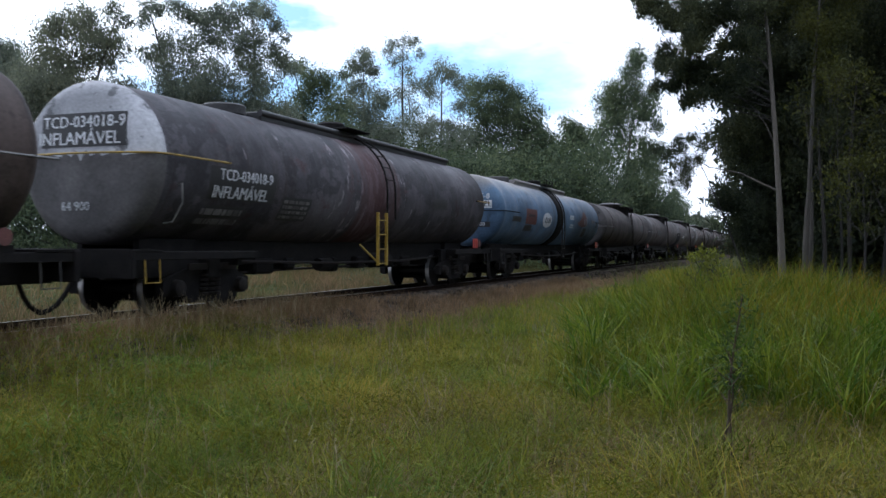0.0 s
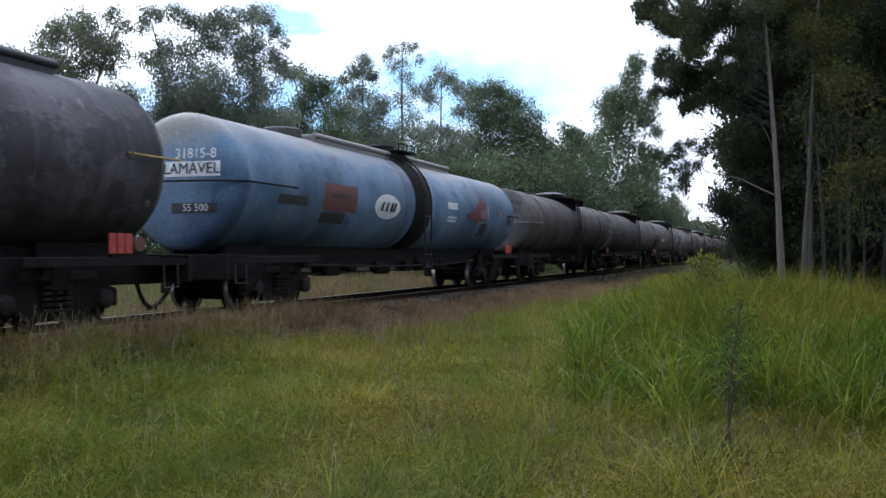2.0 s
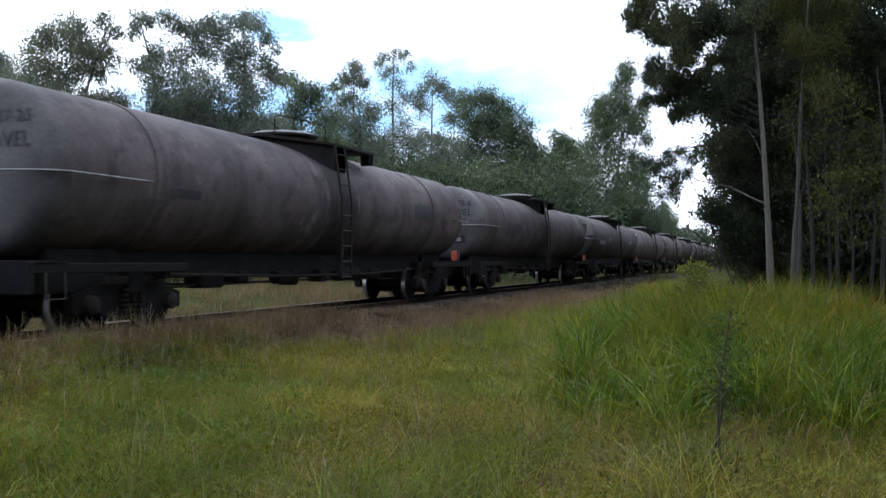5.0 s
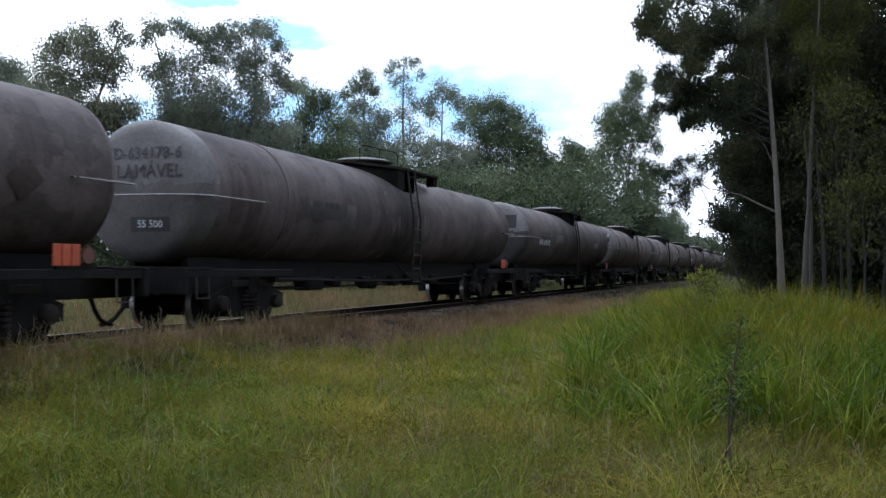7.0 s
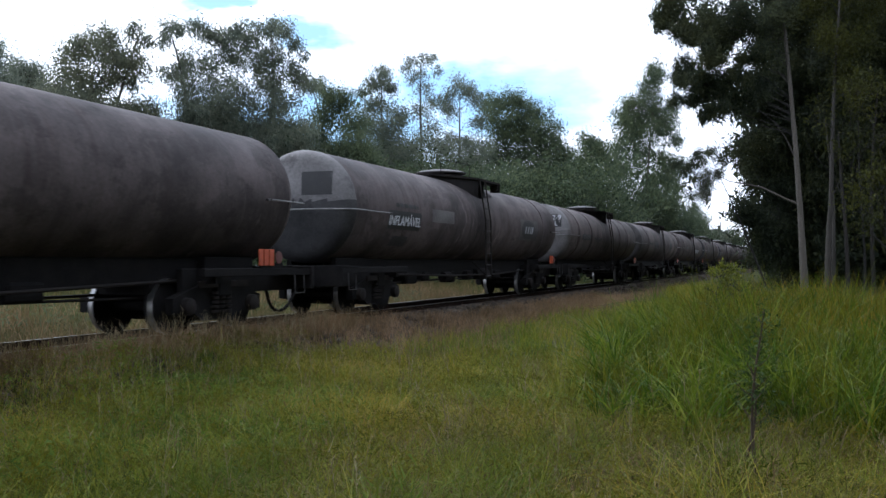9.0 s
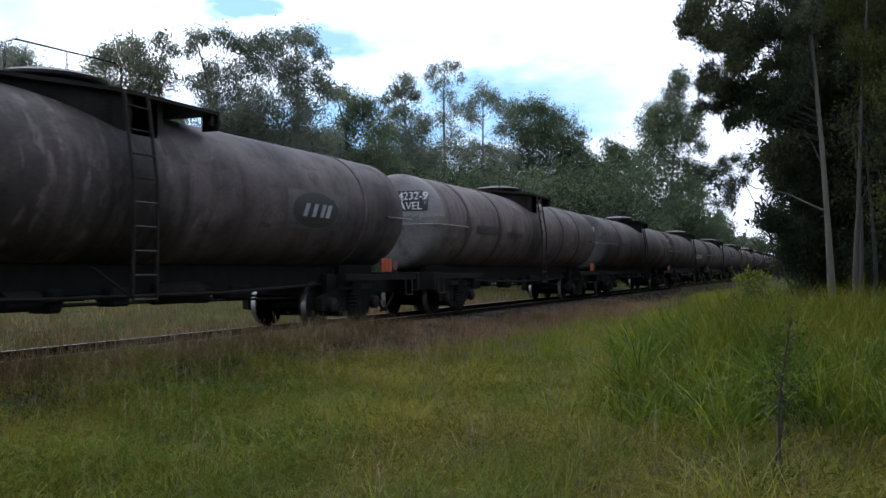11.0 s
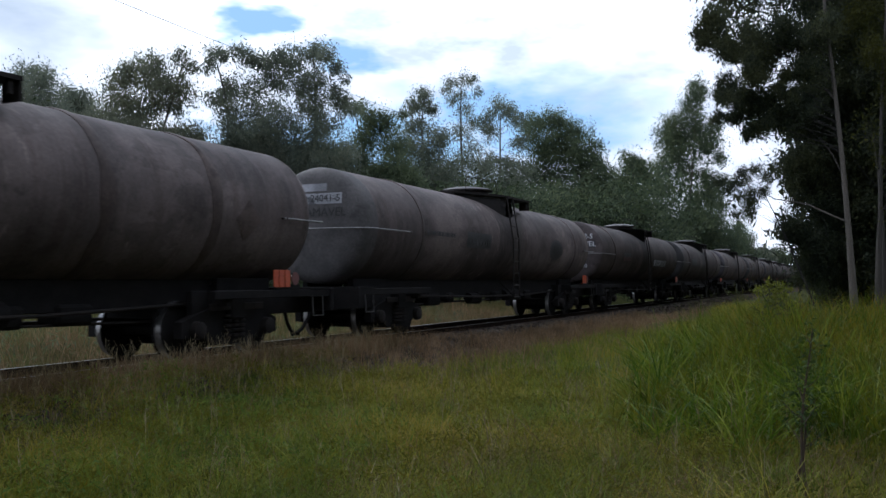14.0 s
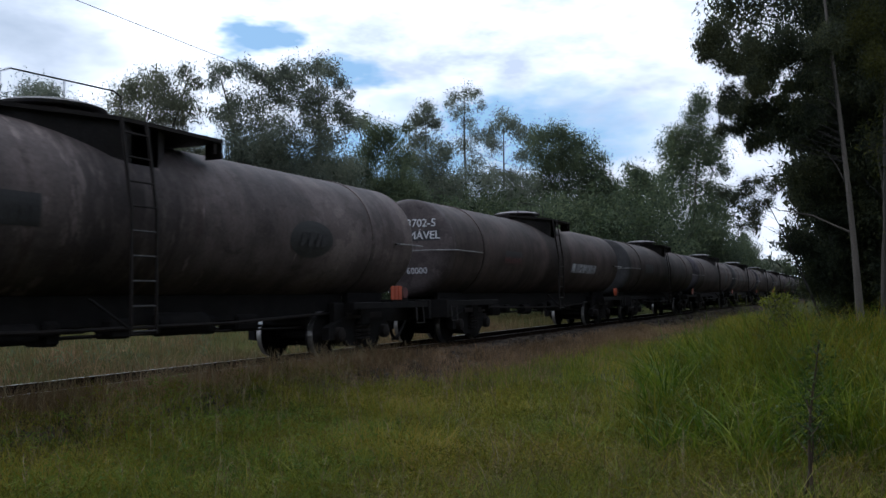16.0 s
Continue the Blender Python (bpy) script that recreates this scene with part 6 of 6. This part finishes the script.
blades("dry_grass", tangle, 0.55, 0.006, M_DRY, 9, 1.2, "dry tangled grass round the foot of the tall weed", 4, 0.05, 6)
far = scatter(G, 6500, -24, -10.9, 3, 46, lambda x, y: G.random() < 0.25 + 0.75 * ease(-18, -12, x))
blades("field_grass", far, np.array([0.50 + 0.32 * noise.noise((x * 0.6, y * 0.6, 9)) for x, y in far]), 0.012, M_FIELD, 6, 0.9, "dull olive grass on the field beyond the track", 3, 0.25, 5)

rank = scatter(G, 1500, -15, -10.6, 4, 34, lambda x, y: noise.noise((x * 0.5, y * 0.35, 14.0)) > 0.0)
blades("dry_grass", rank, 0.72, 0.010, M_DRY, 14, 0.9, "tall dry tufts on the field edge beyond the track", 3, 0.12, 7)
weeds = scatter(G, 5000, -14.5, -10.6, 5, 30, lambda x, y: noise.noise((x * 0.7, y * 0.5, 17.0)) > 0.12)
dead = np.array([from_eye(a, d) for a, d in zip(G.uniform(-22, 2, 45), G.uniform(6.0, 11.5, 45))])
blades("dead_grass", dead, 0.62, 0.009, M_SEED, 41, 0.9, "a few long pale dead grass blades in the meadow", 5, 0.05, 2)


def matted(name, spots, low, high, size, material, seed, label):
    """Short curled blades and small leaves that fill the sward between its tufts."""
    rng = np.random.default_rng(seed)
    n = len(spots)
    z = np.array([ground_z(x, y) for x, y in spots])
    lift = np.array([noise.noise((x * 1.6, y * 1.6, 11.0)) for x, y in spots])
    c = np.stack([spots[:, 0], spots[:, 1], z + np.clip(low + (high - low) * (0.5 + 0.8 * lift) * rng.uniform(0.5, 1.1, n), 0.02, None)], 1)
    d = rng.normal(0, 1, (n, 3)) + np.array([0, 0, 0.5])
    d /= np.linalg.norm(d, axis=1)[:, None]
    s = np.cross(d, rng.normal(0, 1, (n, 3)))
    s /= np.linalg.norm(s, axis=1)[:, None] + 1e-9
    ln = size * rng.uniform(0.6, 1.5, n)[:, None]
    ob = leaves_mesh(name, np.stack([c - s * ln * 0.07, c + s * ln * 0.07, c + d * ln], 1), material)
    tagged(ob, label, "grass", kind="stuff")


def seed_heads(name, spots, height, seed, label):
    """Thin stalks, each with a nodding feathery head of short bristles."""
    rng = np.random.default_rng(seed)
    n = len(spots)
    z = np.array([ground_z(x, y) for x, y in spots])
    h = height * rng.uniform(0.7, 1.25, n)
    ang = rng.uniform(0, 2 * np.pi, n)
    d = np.stack([np.cos(ang), np.sin(ang), np.zeros(n)], 1) * rng.uniform(0.1, 0.45, n)[:, None]
    root = np.stack([spots[:, 0], spots[:, 1], z - 0.02], 1)
    up = np.array([0, 0, 1.0])
    side = np.stack([-np.sin(ang), np.cos(ang), np.zeros(n)], 1)
    rows = []
    for u in (0, 0.5, 0.85, 1.0):
        c = root + up * (h * (u - 0.12 * u ** 3))[:, None] + d * (h * u ** 2)[:, None]
        rows.append(np.stack([c - side * 0.0014, c + side * 0.0014], 1))
    tip = rows[-1].mean(1)
    bristles = []
    for k in range(7):
        b = tip - up * (0.022 * k) - d * (0.03 * k) + rng.normal(0, 0.004, (n, 3))
        v = rng.normal(0, 0.018, (n, 3)) + up * 0.022 + d * 0.03
        w = side * 0.0022
        line = [np.stack([b - w, b + w], 1), np.stack([b + v * 0.6 - w, b + v * 0.6 + w], 1), np.stack([b + v * 1.2 - w * 0.6, b + v * 1.2 + w * 0.6], 1), np.stack([b + v * 1.7, b + v * 1.7], 1)]
        bristles.append(np.stack(line, 1))
    ob = strips(name, np.concatenate([np.stack(rows, 1)] + bristles), M_SEED)
    tagged(ob, label, "grass", kind="stuff")


mat = scatter(G, 95000, -7.6, 4.0, 2.0, 12, lambda x, y: math.hypot(x, y) > 2.3 and tall_zone(x, y) < 0.7 and x > edge(y) + 0.3)
matted("matted_grass", mat, 0.06, 0.34, 0.055, M_MAT, 31, "short matted grass and small leaves in the meadow")
clump = np.concatenate([np.array(from_eye(a, d)) + G.normal(0, 0.45, (500, 2)) for a, d in ((-47, 6.8), (-44.5, 5.6))])
matted("meadow_weeds", clump, 0.08, 0.42, 0.07, M_MAT, 32, "dark coarse weeds among the meadow grass")
H = np.random.default_rng(77)
herb = scatter(H, 11000, -7.4, -1.6, 2.6, 8.5, lambda x, y: math.hypot(x, y) > 3.2 and noise.noise((x * 0.55, y * 0.55, 21.0)) + 0.45 * ease(-2.5, -5.5, x) > H.uniform(0.15, 0.55))
matted("meadow_weeds", herb, 0.10, 0.42, 0.075, M_HERB, 34, "cool green leafy weeds in patches of the meadow")
dull = scatter(H, 1700, -2.8, 3.8, 2.6, 7.6, lambda x, y: math.hypot(x, y) > 2.8 and noise.noise((x * 0.7, y * 0.7, 25.0)) > H.uniform(-0.45, 0.1))
blades("dry_grass", dull, 0.40, 0.006, M_FIELD, 35, 1.4, "dull olive-brown dying grass in patches of the meadow", 4, 0.08, 8)
matted("field_weeds", weeds, 0.15, 0.75, 0.11, M_LEAFDENSE, 33, "low green weeds among the grass beyond the track")
heads = scatter(G, 1700, -8.2, 3.5, 2.6, 11, lambda x, y: math.hypot(x, y) > 3.0 and x > edge(y) + 0.1 and G.random() < 0.45 + 0.55 * ease(-4.5, -6.5, x))
seed_heads("seeding_grass", heads, 0.52, 21, "thin pale seed heads standing over the meadow grass")

rail_heads = scatter(G, 900, -8.25, -6.9, 4.5, 15, lambda x, y: noise.noise((x * 0.8, y * 0.8, 5.0)) > -0.25)
seed_heads("seeding_grass", rail_heads, 0.46, 22, "pale feathery seed heads bent over beside the near rail")

# ---- weeds and loose plants ----
def weed(name, x, y, height, material, label, leaves, leaf, spread, bare=0.35, seed=1):
    """A thin stalk with side twigs and small leaves towards its top."""
    rng = np.random.default_rng(seed)
    w = new(name)
    tagged(w, label, "plant")
    line = [Vector((0.05 * math.sin(4 * u + seed), 0.03 * math.cos(3 * u), height * u)) for u in [i / 8 for i in range(9)]]
    bm = tube(bmesh.new(), line, [0.015 * (1 - 0.75 * i / 8) for i in range(9)], 6)
    centres = []
    for k in range(16):
        u = bare + (1 - bare) * k / 16
        p = line[min(int(u * 8), 7)].lerp(line[min(int(u * 8), 7) + 1], u * 8 % 1)
        an = 2.4 * k
        q = p + Vector((math.cos(an), math.sin(an), 0.9)) * spread * (1.15 - u)
        tube(bm, [p, p.lerp(q, 0.5) + Vector((0, 0, -0.01)), q], [0.004, 0.003, 0.002], 4)
        centres += [tuple(p.lerp(q, 0.6)), tuple(q)]
    smooth(part("stalk", bm, M_STALK, w), 1.2)
    leaves_mesh("leaves", leaf_cloud(rng, np.array(centres), np.full(len(centres), spread * 0.4), leaves, leaf, 0.1), material, w)
    w.location = (x, y, ground_z(x, y) - 0.02)
    return w


weed("tall_weed", *from_eye(-2.35, 6.1), 1.27, M_WEED, "tall thin dark weed with a dry brown stalk", 420, 0.035, 0.20, 0.40, 3)
weed("tall_weed", *from_eye(-3.0, 6.5), 0.85, M_WEED, "thin dark weed among the tall grass", 110, 0.035, 0.14, 0.5, 5)
for k, (a, d, hgt, n) in enumerate([(-4.45, 13.2, 1.18, 900), (-3.7, 13.8, 1.02, 500)]):
    t = tree(800 + k, hgt, 0.34, 0.30, n, 0.05, M_DARKBARK, M_SHRUB, 0.010, (0, 0), 9, 5, 0.07, -0.4, label="small yellow-green leafy shrub in the tall grass", name="shrub")
    tagged(t, category="shrub")
    plant(t, a, d)

# overhead wire along the far side of the railway
bm = tube(bmesh.new(), [(-20.0, y, 9.42 + 0.16 * ((y - 40) / 18) ** 2 * (1 if y < 40 else 0.4)) for y in range(12, 121, 6)], 0.011, 6)
tagged(part("overhead_wire", bm, M_RUBBER), "single thin black wire hung above the far trees", "wire")


# ---- sleepers and ballast ----
def trackbed():
    bed = new("track_bed")
    tagged(bed, "timber sleepers and loose grey stones under the rails", "track bed", kind="structure")
    me = None
    for i in range(150):
        y = -6 + 0.6 * i
        if me is None:
            bm = boxed(-0.95, 0.95, -0.11, 0.11, -0.30, -0.148, bevel=0.012)
            ob = part("sleeper", bm, M_SLEEPER, bed)
            me = ob.data
        else:
            ob = new("sleeper", me)
            ob.parent = bed
        ob.location = (TRACK_X + random.uniform(-0.03, 0.03), y, random.uniform(-0.006, 0.0))
    rng = np.random.default_rng(8)
    n = 11000
    x = TRACK_X + np.where(rng.random(n) < 0.72, rng.uniform(0.6, 2.75, n), rng.uniform(-1.8, 0.6, n))
    y = np.where(rng.random(n) < 0.82, rng.uniform(4, 34, n), rng.uniform(34, 75, n))
    z = np.array([ground_z(p, q) for p, q in zip(x, y)])
    # an uneven eight-cornered stone, scattered
    s = rng.uniform(0.026, 0.070, n) * np.where(y > 34, 1.3, 1.0)
    turn = rng.uniform(0, 2 * np.pi, n)
    cube = np.array([[i, j, k] for k in (-1, 1) for i, j in ((-1, -1), (1, -1), (1, 1), (-1, 1))], float)
    v = cube[None] * s[:, None, None] * rng.uniform(0.55, 1.15, (n, 8, 3))
    c, q = np.cos(turn)[:, None], np.sin(turn)[:, None]
    v = np.stack([v[..., 0] * c - v[..., 1] * q, v[..., 0] * q + v[..., 1] * c, v[..., 2] * 0.8], -1) + np.stack([x, y, z + 0.008], 1)[:, None]
    faces = np.array([[3, 2, 1, 0], [4, 5, 6, 7], [0, 1, 5, 4], [1, 2, 6, 5], [2, 3, 7, 6], [3, 0, 4, 7]])
    me = bpy.data.meshes.new("ballast")
    me.vertices.add(n * 8)
    me.vertices.foreach_set("co", v.astype(np.float32).ravel())
    idx = (np.arange(n)[:, None, None] * 8 + faces[None]).reshape(-1)
    me.loops.add(len(idx))
    me.loops.foreach_set("vertex_index", idx.astype(np.int32))
    me.polygons.add(n * 6)
    me.polygons.foreach_set("loop_start", (np.arange(n * 6) * 4).astype(np.int32))
    me.update(calc_edges=True)
    me.materials.append(M_BALLAST)
    ob = new("ballast", me)
    tagged(ob, "loose grey-brown ballast stones along the rails", "ballast", kind="stuff")


trackbed()


# ---- what moves ----
def motions():
    times, rolled = [r[0] for r in ROLLED], [r[1] for r in ROLLED]
    total = rolled[-1]
    count = int(total / WHEEL_R / radians(75)) + 2
    turns = []
    for i in range(count):
        t = 16.0 * i / (count - 1)
        turns.append((t, math.degrees(np.interp(t, times, rolled) / WHEEL_R)))
    for n, (car, y, wheels) in enumerate(CARS):
        walk(car, [(t, pose(TRACK_X, y - s, 0)) for t, s in ROLLED])
        for w in wheels:
            p = tuple(w.location)
            walk(w, [(t, pose(*p, a, 0, 0)) for t, a in turns])


motions()
